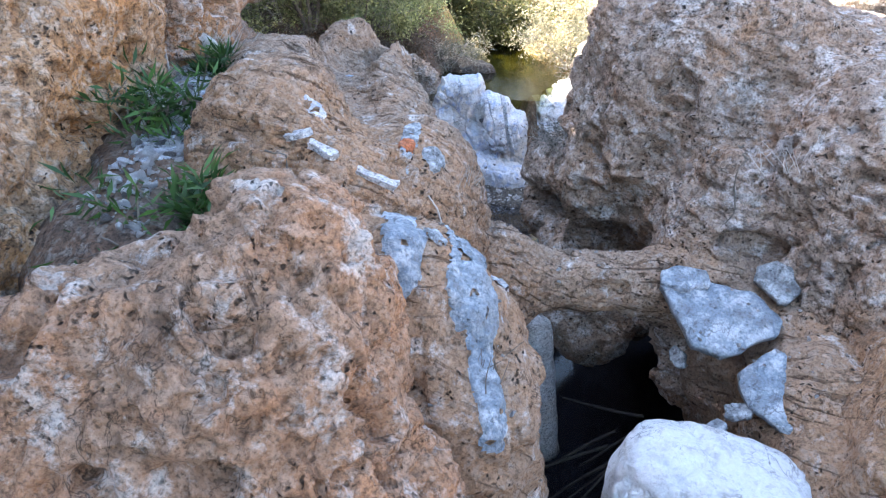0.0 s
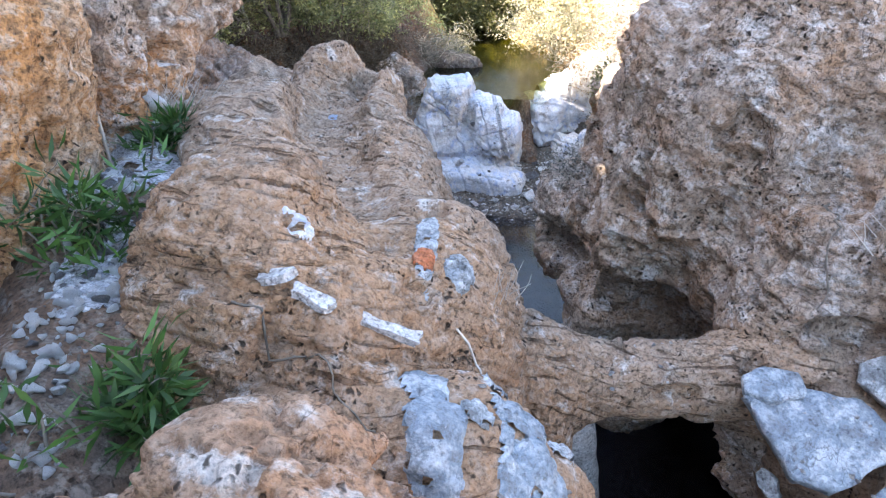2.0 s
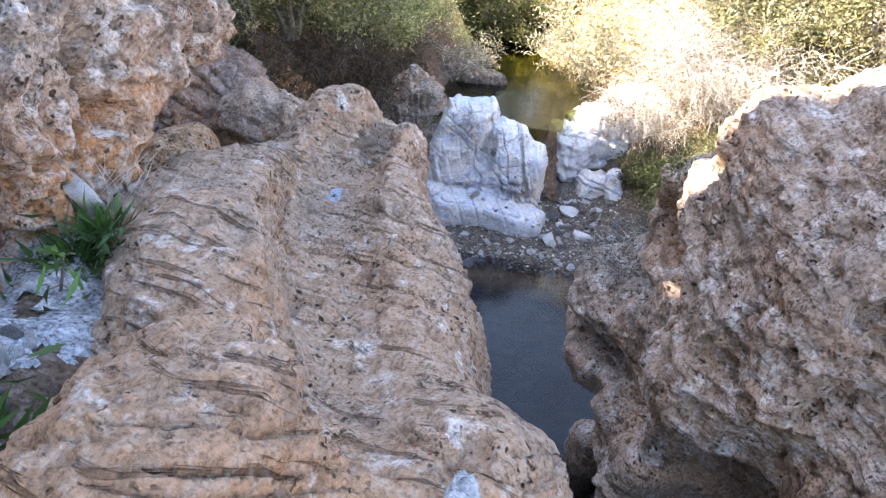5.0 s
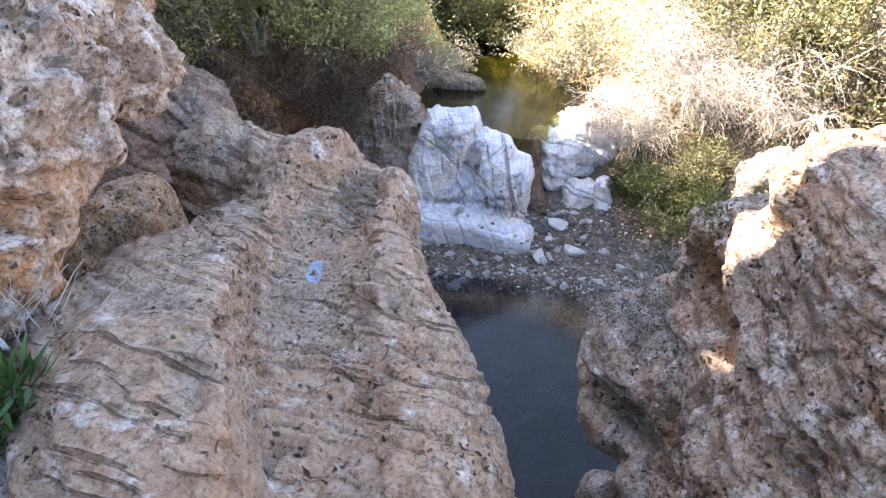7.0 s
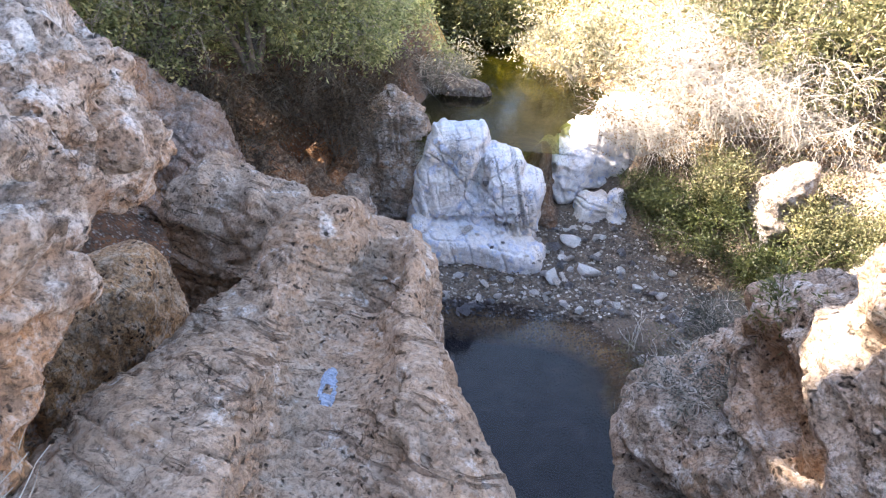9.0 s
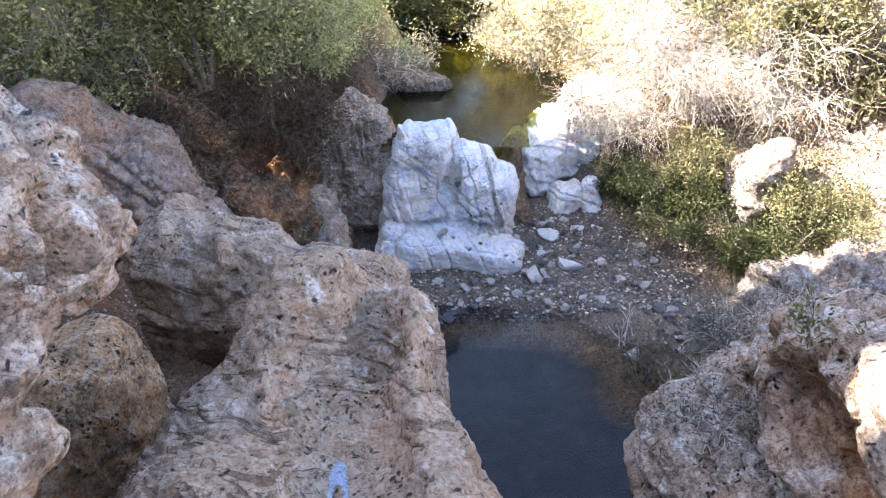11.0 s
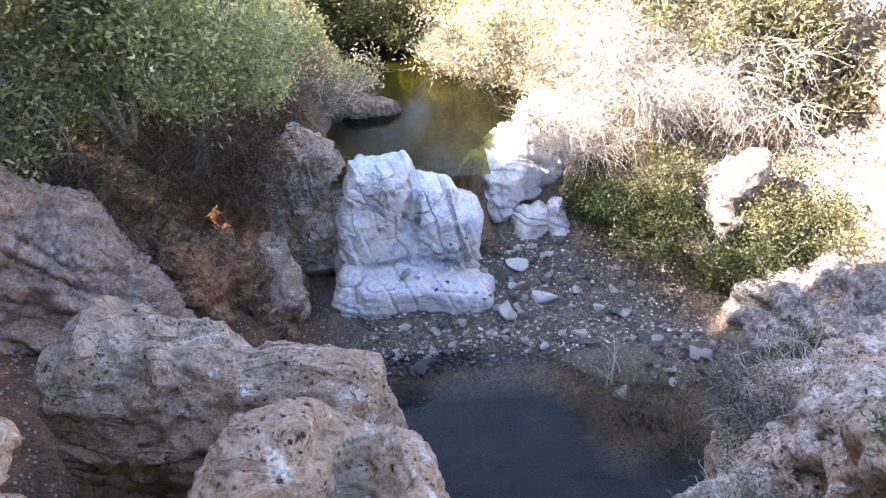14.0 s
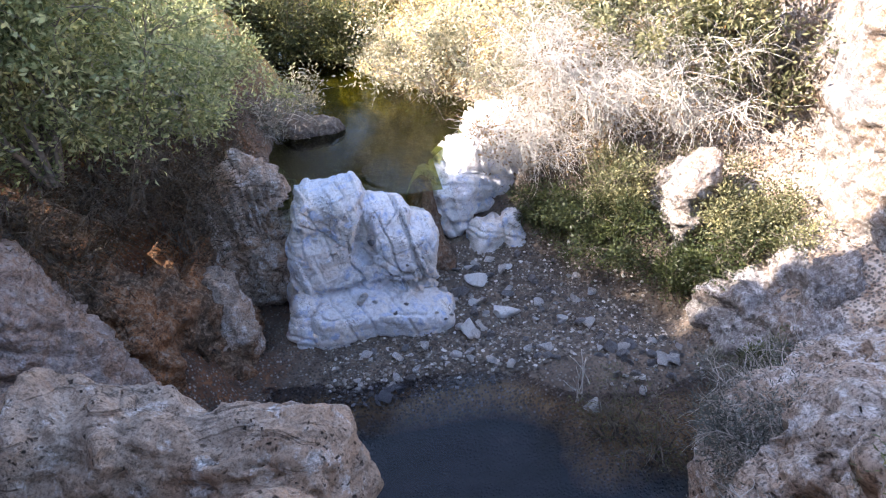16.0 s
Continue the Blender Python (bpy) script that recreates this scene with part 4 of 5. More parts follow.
def leaves_mesh(points, ways, length, width, rng):
    """Folded four-cornered leaves at points, pointing along ways."""
    n = len(points)
    side = np.cross(ways, rng.normal(size=(n, 3)))
    side /= np.maximum(np.linalg.norm(side, axis=1), 1e-6)[:, None]
    L = (length * rng.uniform(0.6, 1.3, n))[:, None]
    W = (width * rng.uniform(0.7, 1.2, n))[:, None]
    up = np.cross(side, ways)
    a, c = points, points + ways * L - up * L * 0.12
    b, d = points + ways * L * 0.5 + side * W * 0.5 + up * W * 0.2, points + ways * L * 0.5 - side * W * 0.5 + up * W * 0.2
    v = np.stack([a, b, c, d], 1).reshape(-1, 3)
    return v, np.arange(4 * n).reshape(n, 4)


def tubes(paths, sides=5):
    """Tapered tubes along polylines: lists of (points, r0, r1)."""
    vs, fs, base = [], [], 0
    for pts, r0, r1 in paths:
        pts = np.asarray(pts, float)
        n = len(pts)
        tan = np.gradient(pts, axis=0)
        tan /= np.maximum(np.linalg.norm(tan, axis=1), 1e-9)[:, None]
        ref = np.where(np.abs(tan[:, 2:3]) > 0.9, [[1.0, 0, 0]], [[0, 0, 1.0]])
        u = np.cross(tan, ref)
        u /= np.maximum(np.linalg.norm(u, axis=1), 1e-9)[:, None]
        w = np.cross(tan, u)
        r = np.linspace(r0, r1, n)[:, None, None]
        a = np.linspace(0, 2 * math.pi, sides, endpoint=False)
        ring = pts[:, None] + r * (np.cos(a)[None, :, None] * u[:, None] + np.sin(a)[None, :, None] * w[:, None])
        vs.append(ring.reshape(-1, 3))
        i = np.arange(n * sides).reshape(n, sides)
        j = np.roll(i, -1, 1)
        fs.append(np.stack([i[:-1], j[:-1], j[1:], i[1:]], -1).reshape(-1, 4) + base)
        base += n * sides
    return np.concatenate(vs), np.concatenate(fs)


def part(name, verts, faces, material, parent, label=""):
    ob = new(name, mesh_from(name, verts, faces))
    ob.data.materials.append(material)
    ob.parent = parent
    if label:
        ob["label"] = label
    return ob


def wander(rng, start, way, length, steps, wobble, droop=0.0):
    p, d, out = np.array(start, float), np.array(way, float), []
    for _ in range(steps + 1):
        out.append(p.copy())
        d = d + rng.normal(size=3) * wobble
        d[2] -= droop
        d /= np.linalg.norm(d)
        p = p + d * length / steps
    return np.array(out)


def shrub(name, foot, reach, leaf, bark, count, length, width, seed, label, stems=7, twigs=60, clump=0.22, droop=0.03, category="bush", bare=0.0, low=-9.0, stout=0.0, curl=0.22):
    """A shrub or small tree: stems from the foot, limbs and twigs, and leaves in uneven clumps round the twig ends."""
    rng = np.random.RandomState(seed)
    root = new(name)
    root.location = foot
    paths, ends = [], []
    R = np.array(reach, float)
    limbs = []
    for s in range(stems):
        a = 2 * math.pi * (s + rng.rand() * 0.7) / stems
        tip = np.array([math.cos(a), math.sin(a), 0]) * R * rng.uniform(0.25, 0.8) + np.array([0, 0, R[2] * rng.uniform(0.6, 1.0)])
        L = np.linalg.norm(tip)
        p = wander(rng, (0.06 * math.cos(a), 0.06 * math.sin(a), -0.15), tip / L, L, 9, 0.13, -0.01)
        limbs.append(p)
        paths.append((p, 0.016 * L + 0.003, 0.004))
    if name == "seedling":
        for p in paths:
            part("stem", *tubes([p]), bark, root)
    else:
        part("trunk", *tubes(paths), bark, root)
    paths = []
    for k in range(twigs):
        p = limbs[rng.randint(stems)]
        s = p[rng.randint(3, len(p))]
        way = rng.normal(size=3) * (1, 1, 0.6) + (s / np.maximum(R, 0.1)) * 0.9
        way /= np.linalg.norm(way)
        q = wander(rng, s, way, R.mean() * rng.uniform(0.3, 0.75), 6, curl, droop)
        paths.append((q, 0.002 + stout + 0.004 * min(1.0, R.mean()), 0.0015))
        ends += [q[i] for i in range(2, 7)]
    part("branch", *tubes(paths, 3), bark, root)["kind"] = "stuff"
    ends = np.array(ends)
    ends = ends[ends[:, 2] > low * R[2]]
    if count:
        keep = ends[rng.rand(len(ends)) >= bare]
        weight = rng.pareto(1.25, len(keep)) + 0.10
        c = keep[rng.choice(len(keep), size=count, p=weight / weight.sum())]
        o = rng.normal(size=(count, 3)) * clump * (1, 1, 0.75)
        w = o / np.maximum(np.linalg.norm(o, axis=1), 1e-6)[:, None] + rng.normal(size=(count, 3)) * 0.5 + (0, 0, 0.2)
        w /= np.linalg.norm(w, axis=1)[:, None]
        part("crown", *leaves_mesh(c + o, w, length, width, rng), leaf, root)["kind"] = "stuff"
    return tagged(root, label, category)


# left bank, in shade; two tall crowns raised out of view to block sun
for i, (p, r) in enumerate([((-3.3, 13.0, 2.0), (1.5, 1.1, 2.6)), ((-4.7, 11.9, 2.6), (1.6, 1.3, 5.6)), ((-3.3, 14.8, 1.7), (1.4, 1.2, 2.0)),
                            ((-3.7, 11.9, 2.9), (1.3, 1.1, 2.6)), ((-4.4, 17.0, 2.0), (1.8, 1.5, 2.6)), ((-4.7, 13.8, 2.6), (1.5, 1.2, 2.8)), ((-5.4, 12.9, 3.0), (1.5, 1.1, 5.6))]):
    shrub("tree", p, r, LEAF_OLIVE_LIT, BARK, 17000 if r[2] < 4 else 13000, 0.068, 0.029, 100 + i, "dense dark green bank tree overhanging the stream", 8, 210, 0.11, 0.06, "tree", 0.0, 0.36 if r[2] < 4 else 0.20)
for i, (p, r) in enumerate([((-2.9, 12.7, 1.6), (0.7, 0.5, 0.8)), ((-3.9, 12.0, 1.9), (0.8, 0.6, 0.9)), ((-2.7, 14.6, 1.9), (0.7, 0.6, 0.8)), ((-3.4, 12.2, 2.3), (0.9, 0.5, 0.7)), ((-4.6, 11.4, 2.5), (0.9, 0.6, 0.8)), ((-4.0, 11.5, 2.4), (0.8, 0.5, 0.7)), ((-2.9, 13.0, 2.1), (0.7, 0.5, 0.7))]):
    shrub("bush", p, r, LEAF_ROOT, BARK, 2600, 0.09, 0.012, 120 + i, "straggly brown undergrowth and roots on the red bank", 9, 160, 0.12, 0.22)
for i, (p, r) in enumerate([((-4.2, 12.0, 3.4), (1.0, 0.7, 0.9)), ((-3.3, 12.4, 3.1), (0.9, 0.7, 0.9)), ((-4.9, 11.4, 3.7), (1.0, 0.7, 1.0)), ((-2.8, 13.3, 2.8), (0.7, 0.6, 0.8)), ((-5.3, 11.2, 2.7), (0.9, 0.7, 1.5)), ((-4.75, 11.5, 2.7), (0.8, 0.6, 1.3)), ((-4.3, 11.9, 4.4), (1.3, 0.8, 1.2)), ((-3.5, 12.2, 4.0), (1.1, 0.7, 1.0))]):
    shrub("bush", p, r, LEAF_OLIVE_LIT, PALE_BARK, 4800, 0.07, 0.03, 125 + i, "overhanging olive-green bush with trailing bare twigs", 10, 200, 0.10, 0.16)
shrub("bush", (-2.0, 17.7, 1.45), (0.8, 0.5, 0.6), LEAF_SUNLIT, PALE_BARK, 2600, 0.09, 0.03, 129, "low white-leaved bush at the stream edge", 9, 90, 0.07, 0.04)
shrub("dry_shrub", (-2.15, 16.2, 1.5), (0.7, 0.5, 0.7), LEAF_GREY, PALE_BARK, 3000, 0.06, 0.012, 128, "grey tangled dry shrub beside the dark boulder", 12, 220, 0.07, 0.05, "bush")
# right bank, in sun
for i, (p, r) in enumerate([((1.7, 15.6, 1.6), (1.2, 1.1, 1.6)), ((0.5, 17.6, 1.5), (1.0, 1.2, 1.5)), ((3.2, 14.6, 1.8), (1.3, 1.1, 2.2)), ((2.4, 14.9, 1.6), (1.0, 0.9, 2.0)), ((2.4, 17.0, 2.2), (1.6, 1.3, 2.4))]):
    shrub("bush", p, r, LEAF_BANK if i in (2, 3) else LEAF_SUNLIT, PALE_BARK, 8500, 0.085, 0.032, 130 + i, "pale sunlit bush with bare grey twigs", 9, 240, 0.12, 0.04, "bush", 0.3)
for i, (p, r) in enumerate([((2.3, 13.9, 1.9), (1.0, 0.9, 1.3)), ((3.2, 13.4, 2.0), (0.9, 0.8, 1.4)), ((1.35, 14.3, 1.4), (0.9, 0.8, 1.0)), ((1.9, 14.3, 2.3), (1.1, 0.8, 1.2))]):
    shrub("dead_bush", p, r, LEAF_DRY, DEAD_WOOD, 1500, 0.06, 0.02, 140 + i, "tangle of bleached bare branches on the bank", 16, 1300, 0.10, 0.13, "bush", 0.5, stout=-0.003, curl=0.36)
for i, (p, r) in enumerate([((1.95, 13.4, 0.5), (0.6, 0.6, 0.9)), ((2.3, 12.9, 0.4), (0.6, 0.6, 1.0)), ((2.8, 12.3, 0.4), (0.5, 0.5, 0.8)), ((1.65, 13.8, 0.6), (0.45, 0.45, 0.6)), ((3.4, 12.5, 1.0), (0.6, 0.5, 0.8)), ((3.7, 12.0, 1.0), (0.5, 0.5, 0.7)), ((2.4, 13.2, 1.2), (0.5, 0.5, 0.7))]):
    shrub("bush", p, r, LEAF_IVY_SHADED if i < 4 else LEAF_BANK, BARK, 11000, 0.046, 0.019, 150 + i, "leafy green shrub hanging over the gravel bank" if i < 4 else "sunlit yellow-green shrub on the pale bank", 9, 110, 0.08, 0.05)
for i, (p, r) in enumerate([((3.3, 13.7, 2.6), (0.9, 0.7, 1.5)), ((2.6, 14.7, 2.9), (1.0, 0.8, 1.6)), ((4.0, 12.9, 2.2), (0.6, 0.6, 1.5))]):
    shrub("bush", p, r, LEAF_BANK, BARK, 6500, 0.08, 0.032, 240 + i, "tall yellow-green bush on top of the sunny bank", 8, 140, 0.10, 0.05)
# thin dry shrubs by the pool
for i, (p, r) in enumerate([((1.35, 10.5, -0.15), (0.40, 0.35, 0.9)), ((1.65, 10.2, -0.15), (0.35, 0.3, 0.8))]):
    shrub("reed_shrub", p, r, LEAF_DARK, BARK, 700, 0.05, 0.008, 158 + i, "thin dark leafless shrub standing in the shallows", 10, 120, 0.04, 0.01, "bush")
for i, (p, r) in enumerate([((1.55, 8.5, 1.7), (0.40, 0.35, 0.65)), ((1.2, 8.0, 2.15), (0.28, 0.25, 0.45)), ((2.0, 9.2, 1.0), (0.45, 0.4, 0.7)), ((0.75, 7.2, 2.45), (0.2, 0.2, 0.35))]):
    shrub("dry_shrub", p, r, LEAF_GREY, PALE_BARK, 5000 if i < 3 else 1800, 0.04, 0.008, 160 + i, "grey twiggy dry shrub on the outcrop", 14, 260, 0.05, 0.03, "bush")
for i, (p, r) in enumerate([((0.98, 6.75, 3.35), (0.16, 0.16, 0.2)), ((2.0, 7.6, 2.55), (0.2, 0.2, 0.3)), ((2.35, 4.4, 2.2), (0.2, 0.2, 0.28))]):
    shrub("bush", p, r, LEAF_OLEANDER if i else LEAF_DARK, BARK, 900, 0.04, 0.012, 166 + i, "small green shrub growing on the outcrop", 7, 50, 0.04, 0.03)
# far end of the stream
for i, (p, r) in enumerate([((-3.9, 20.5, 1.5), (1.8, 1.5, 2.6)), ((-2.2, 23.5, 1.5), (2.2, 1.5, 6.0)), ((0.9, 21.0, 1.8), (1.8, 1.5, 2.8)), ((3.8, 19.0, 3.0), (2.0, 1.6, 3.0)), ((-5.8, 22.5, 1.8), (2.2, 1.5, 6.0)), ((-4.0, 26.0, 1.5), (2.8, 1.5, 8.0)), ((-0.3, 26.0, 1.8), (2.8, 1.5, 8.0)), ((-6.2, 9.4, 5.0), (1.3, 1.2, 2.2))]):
    shrub("tree", p, r, LEAF_SUNLIT if i in (2, 3) else LEAF_DARK, BARK, 16000, 0.10, 0.04, 170 + i, "leafy tree at the bend of the stream", 8, 130, 0.16, 0.03, "tree")
for i, (p, r) in enumerate([((-3.5, 20.4, 1.4), (1.1, 0.7, 1.6)), ((-2.6, 21.0, 1.3), (1.2, 0.7, 1.8)), ((-1.7, 20.9, 1.3), (1.1, 0.7, 1.6)), ((-0.7, 20.6, 1.4), (0.9, 0.7, 1.3))]):
    shrub("bush", p, r, LEAF_DARK, BARK, 8000, 0.09, 0.035, 180 + i, "dark green bush closing the far end of the stream", 9, 110, 0.13, 0.04)
for i, (p, r) in enumerate([((2.45, 9.7, 0.5), (0.35, 0.3, 0.7)), ((2.75, 10.1, 0.6), (0.3, 0.3, 0.6)), ((3.2, 11.9, 0.9), (0.4, 0.3, 0.6))]):
    shrub("bush", p, r, LEAF_IVY_SHADED, BARK, 2200, 0.045, 0.018, 260 + i, "dark green weedy bush at the foot of the crag", 8, 80, 0.06, 0.04)
# seedlings in the gully
for i, (p, s) in enumerate([((-0.78, 2.62, 3.24), 0.25), ((-1.32, 3.5, 3.36), 0.30), ((-1.52, 4.42, 3.46), 0.22)]):
    shrub("seedling", p, (s, s, s * 1.3), LEAF_OLEANDER, BARK, 520, 0.12, 0.02, 190 + i, "young green narrow-leaved shrub rooted in rubble", 9, 30, 0.03, 0.0, "plant")


# ---- small things ----
bpy.context.view_layer.update()
GRAPH = bpy.context.evaluated_depsgraph_get()


def drop(x, y, z=6.0, skip=("tree", "bush", "dead_bush", "dry_shrub", "reed_shrub", "dry_grass", "seedling", "crown", "branch", "trunk", "water")):
    """The first solid surface under (x, y, z): place and normal."""
    p = Vector((x, y, z))
    for _ in range(12):
        hit, place, normal, _, ob, _ = scene.ray_cast(GRAPH, p, Vector((0, 0, -1)))
        if not hit:
            return Vector((x, y, 0)), Vector((0, 0, 1))
        if not ob.name.split(".")[0] in skip:
            return place, normal
        p = place - Vector((0, 0, 0.002))
    return place, normal


def patch(ob, name, x, y, rx, ry, yaw, thick, material, seed, label, z0=-9.0, ring=0.0):
    """A thin skin of another material lying on a rock, with a ragged outline and thickness."""
    me = ob.data
    v = np.empty(len(me.vertices) * 3)
    me.vertices.foreach_get("co", v)
    v = v.reshape(-1, 3)
    q = np.empty(len(me.loops), np.int32)
    me.loops.foreach_get("vertex_index", q)
    q = q.reshape(-1, 4)
    c, s = math.cos(radians(yaw)), math.sin(radians(yaw))
    dx, dy = v[:, 0] - x, v[:, 1] - y
    near = (np.abs(dx) < 2 * max(rx, ry)) & (np.abs(dy) < 2 * max(rx, ry)) & (v[:, 2] > z0)
    field = np.full(len(v), 9.0)
    w = v[near]
    field[near] = np.sqrt(((c * dx + s * dy)[near] / rx) ** 2 + ((c * dy - s * dx)[near] / ry) ** 2) + (0.55 if max(rx, ry) > 0.1 else 0.14) * fbm(w, 0.16, seed, 3, 0.6)
    n = normals_of(v, q)
    field[n[:, 2] < -0.1] = 9
    keep = (field[q] < 1.08).all(1) & (field[q] > ring).all(1)
    ids = np.arange(len(v))
    for _ in range(80):
        low = ids[q[keep]].min(1)
        np.minimum.at(ids, q[keep].ravel(), np.repeat(low, 4))
    names, sizes = np.unique(ids[q[keep][:, 0]], return_counts=True)
    if len(names):
        keep &= ids[q[:, 0]] == names[sizes.argmax()]
    used, inv = np.unique(q[keep], return_inverse=True)
    if len(used) < 8:
        return None
    lift = -0.006 + (thick + 0.006) * smooth(1.04, 0.86, field[used]) + 0.004 * fbm(v[used], 0.06, seed + 5, 2)
    lift = np.where(field[used] > 1.0, -0.006, lift)
    ob2 = new(name, mesh_from(name, v[used] + n[used] * lift[:, None], inv.reshape(-1, 4)))
    ob2.data.materials.append(material)
    ob2.parent = ob
    ob2["label"] = label
    return ob2


def chip_mesh(name, seed, flat=0.7):
    """An angular stone of size one: a ball cut by random planes."""
    rng = np.random.RandomState(seed)
    bm = bmesh.new()
    bmesh.ops.create_icosphere(bm, subdivisions=3, radius=1.0)
    v = np.array([p.co for p in bm.verts])
    for _ in range(11):
        n = rng.normal(size=3)
        n /= np.linalg.norm(n)
        over = np.maximum(v @ n - rng.uniform(0.32, 0.66), 0)
        v -= over[:, None] * n
    v += rng.normal(size=v.shape) * 0.012
    v *= (1, rng.uniform(0.65, 0.95), flat * rng.uniform(0.7, 1.1))
    for p, co in zip(bm.verts, v):
        p.co = co
    me = bpy.data.meshes.new(name)
    bm.to_mesh(me)
    bm.free()
    return me


STONE_PALE = stone("pale_stone", (0.74, 0.66, 0.60), (0.70, 0.69, 0.70), (0.82, 0.80, 0.79), (0.84, 0.83, 0.84), 0.5, 0.6, 0.85, 0.004, 60.0, (0.4, 0.36, 0.33))
STONE_GREY = stone("grey_stone", (0.26, 0.23, 0.21), (0.24, 0.25, 0.28), (0.38, 0.38, 0.40), (0.44, 0.44, 0.46), 0.5, 0.66, 0.85, 0.004, 60.0)
BRICK = stone("brick_red", (0.62, 0.20, 0.09), (0.52, 0.18, 0.09), (0.66, 0.28, 0.16), (0.62, 0.36, 0.26), 0.5, 0.75, 0.9, 0.003, 70.0, (0.35, 0.12, 0.07))
SCUM = stone("blue_film", (0.34, 0.41, 0.54), (0.30, 0.36, 0.48), (0.45, 0.50, 0.58), (0.55, 0.58, 0.64), 0.5, 0.66, 0.35, 0.002, 60.0, (0.3, 0.36, 0.45))
WHITE_CHIPS = [chip_mesh("fragment", 540 + i) for i in range(5)]
for me in WHITE_CHIPS:
    me.materials.append(LIME_WHITE)
CHIPS_PALE = [chip_mesh("stone", 500 + i) for i in range(6)]
CHIPS_GREY = [chip_mesh("stone", 520 + i) for i in range(6)]
for me in CHIPS_PALE:
    me.materials.append(STONE_PALE)
for me in CHIPS_GREY:
    me.materials.append(STONE_GREY)
rnd = random.Random(5)


def place_stone(x, y, size, pale, label, group, name="stone", sink=0.25, z=6.0, tilt=0.3, white=False):
    p, n = drop(x, y, z)
    ob = new(name, rnd.choice((WHITE_CHIPS if white or name == "rubble_fragment" else CHIPS_PALE) if pale else CHIPS_GREY))
    ob.matrix_world = Matrix.Translation(p + Vector((0, 0, size * (0.55 - sink)))) @ Euler((rnd.uniform(-tilt, tilt), rnd.uniform(-tilt, tilt), rnd.uniform(0, 6.3))).to_matrix().to_4x4() @ Matrix.Scale(size, 4)
    return tagged(ob, label, "stone", group)


# stones of the gravel bar
G = "stones on the gravel bar"
for x, y, s in [(0.14, 12.26, 0.22), (0.62, 12.44, 0.23), (0.46, 13.10, 0.21), (0.56, 14.1, 0.13), (1.25, 10.82, 0.15), (0.54, 11.59, 0.10), (0.35, 13.35, 0.09), (0.85, 13.3, 0.10), (1.3, 12.2, 0.10), (0.3, 12.7, 0.09)]:
    place_stone(x, y, s, True, "pale angular limestone lump on dark gravel", G, z=1.2, white=True)
for x, y, s in [(0.76, 12.81, 0.12), (0.16, 12.92, 0.15), (-0.09, 13.5, 0.10), (1.13, 13.0, 0.11), (0.29, 11.49, 0.07), (1.04, 11.48, 0.07), (-0.74, 11.59, 0.09), (-0.62, 12.15, 0.07)]:
    place_stone(x, y, s, False, "grey river stone lying on wet gravel", G, z=1.2)
for k in range(250):
    u = rnd.random()
    x, y = (rnd.uniform(-1.3, -0.6), rnd.uniform(11.45, 11.75)) if u < 0.13 else (rnd.uniform(1.5, 2.6), rnd.uniform(10.9, 11.6)) if u < 0.35 else (rnd.uniform(-1.1, 2.0), rnd.uniform(11.5, 13.6))
    place_stone(x, y, 0.03 + 0.085 * rnd.random() ** 2, rnd.random() < 0.6, "small rounded stone on the gravel bar", G, z=1.2)
for x, y, s in [(-1.75, 15.1, 0.14), (-1.95, 15.3, 0.16), (-1.6, 15.25, 0.12), (-2.1, 15.0, 0.13), (-1.85, 14.8, 0.12), (-1.5, 14.9, 0.1)]:
    place_stone(x, y, s, True, "pale stone heaped at the stream edge", "stones at the stream edge", z=2.6)

# fine gravel, too many to count
rng = np.random.RandomState(8)
base_v = np.array([(1, 0, 0), (-1, 0, 0), (0, 1, 0), (0, -1, 0), (0, 0, 0.7), (0, 0, -0.7)], float)
base_f = np.array([(0, 2, 4), (2, 1, 4), (1, 3, 4), (3, 0, 4), (2, 0, 5), (1, 2, 5), (3, 1, 5), (0, 3, 5)])
cnt = 13000
px, py = rng.uniform(-1.6, 2.4, cnt), 11.45 + 2.4 * rng.rand(cnt) ** 1.2
ix = np.clip(np.searchsorted(gx, px), 1, len(gx) - 1)
iy = np.clip(np.searchsorted(gy, py), 1, len(gy) - 1)
pz = Z[ix, iy]
size = 0.007 + 0.027 * rng.rand(cnt) ** 3
vv = base_v[None] * rng.uniform(0.6, 1.3, (cnt, 6, 1)) * size[:, None, None]
ang = rng.rand(cnt) * 6.3
vv = np.stack([vv[..., 0] * np.cos(ang)[:, None] - vv[..., 1] * np.sin(ang)[:, None], vv[..., 0] * np.sin(ang)[:, None] + vv[..., 1] * np.cos(ang)[:, None], vv[..., 2]], -1)
vv += np.stack([px, py, pz + size * 0.3], 1)[:, None]
gm, gt, gb = shader("pebbles")
gi = gt.nodes.new("ShaderNodeNewGeometry")
link(gt, ramp(gt, gi.outputs["Random Per Island"], [(0.0, (0.06, 0.05, 0.043)), (0.6, (0.18, 0.15, 0.125)), (0.85, (0.36, 0.32, 0.28)), (1.0, (0.70, 0.66, 0.62))]), gb.inputs["Base Color"])
gb.inputs["Roughness"].default_value = 0.8
pebbles = new("gravel", mesh_from("gravel", vv.reshape(-1, 3), (base_f[None] + 6 * np.arange(cnt)[:, None, None]).reshape(-1, 3), False))
pebbles.data.materials.append(gm)
tagged(pebbles, "loose dark and pale gravel of the bar", "gravel", kind="stuff")

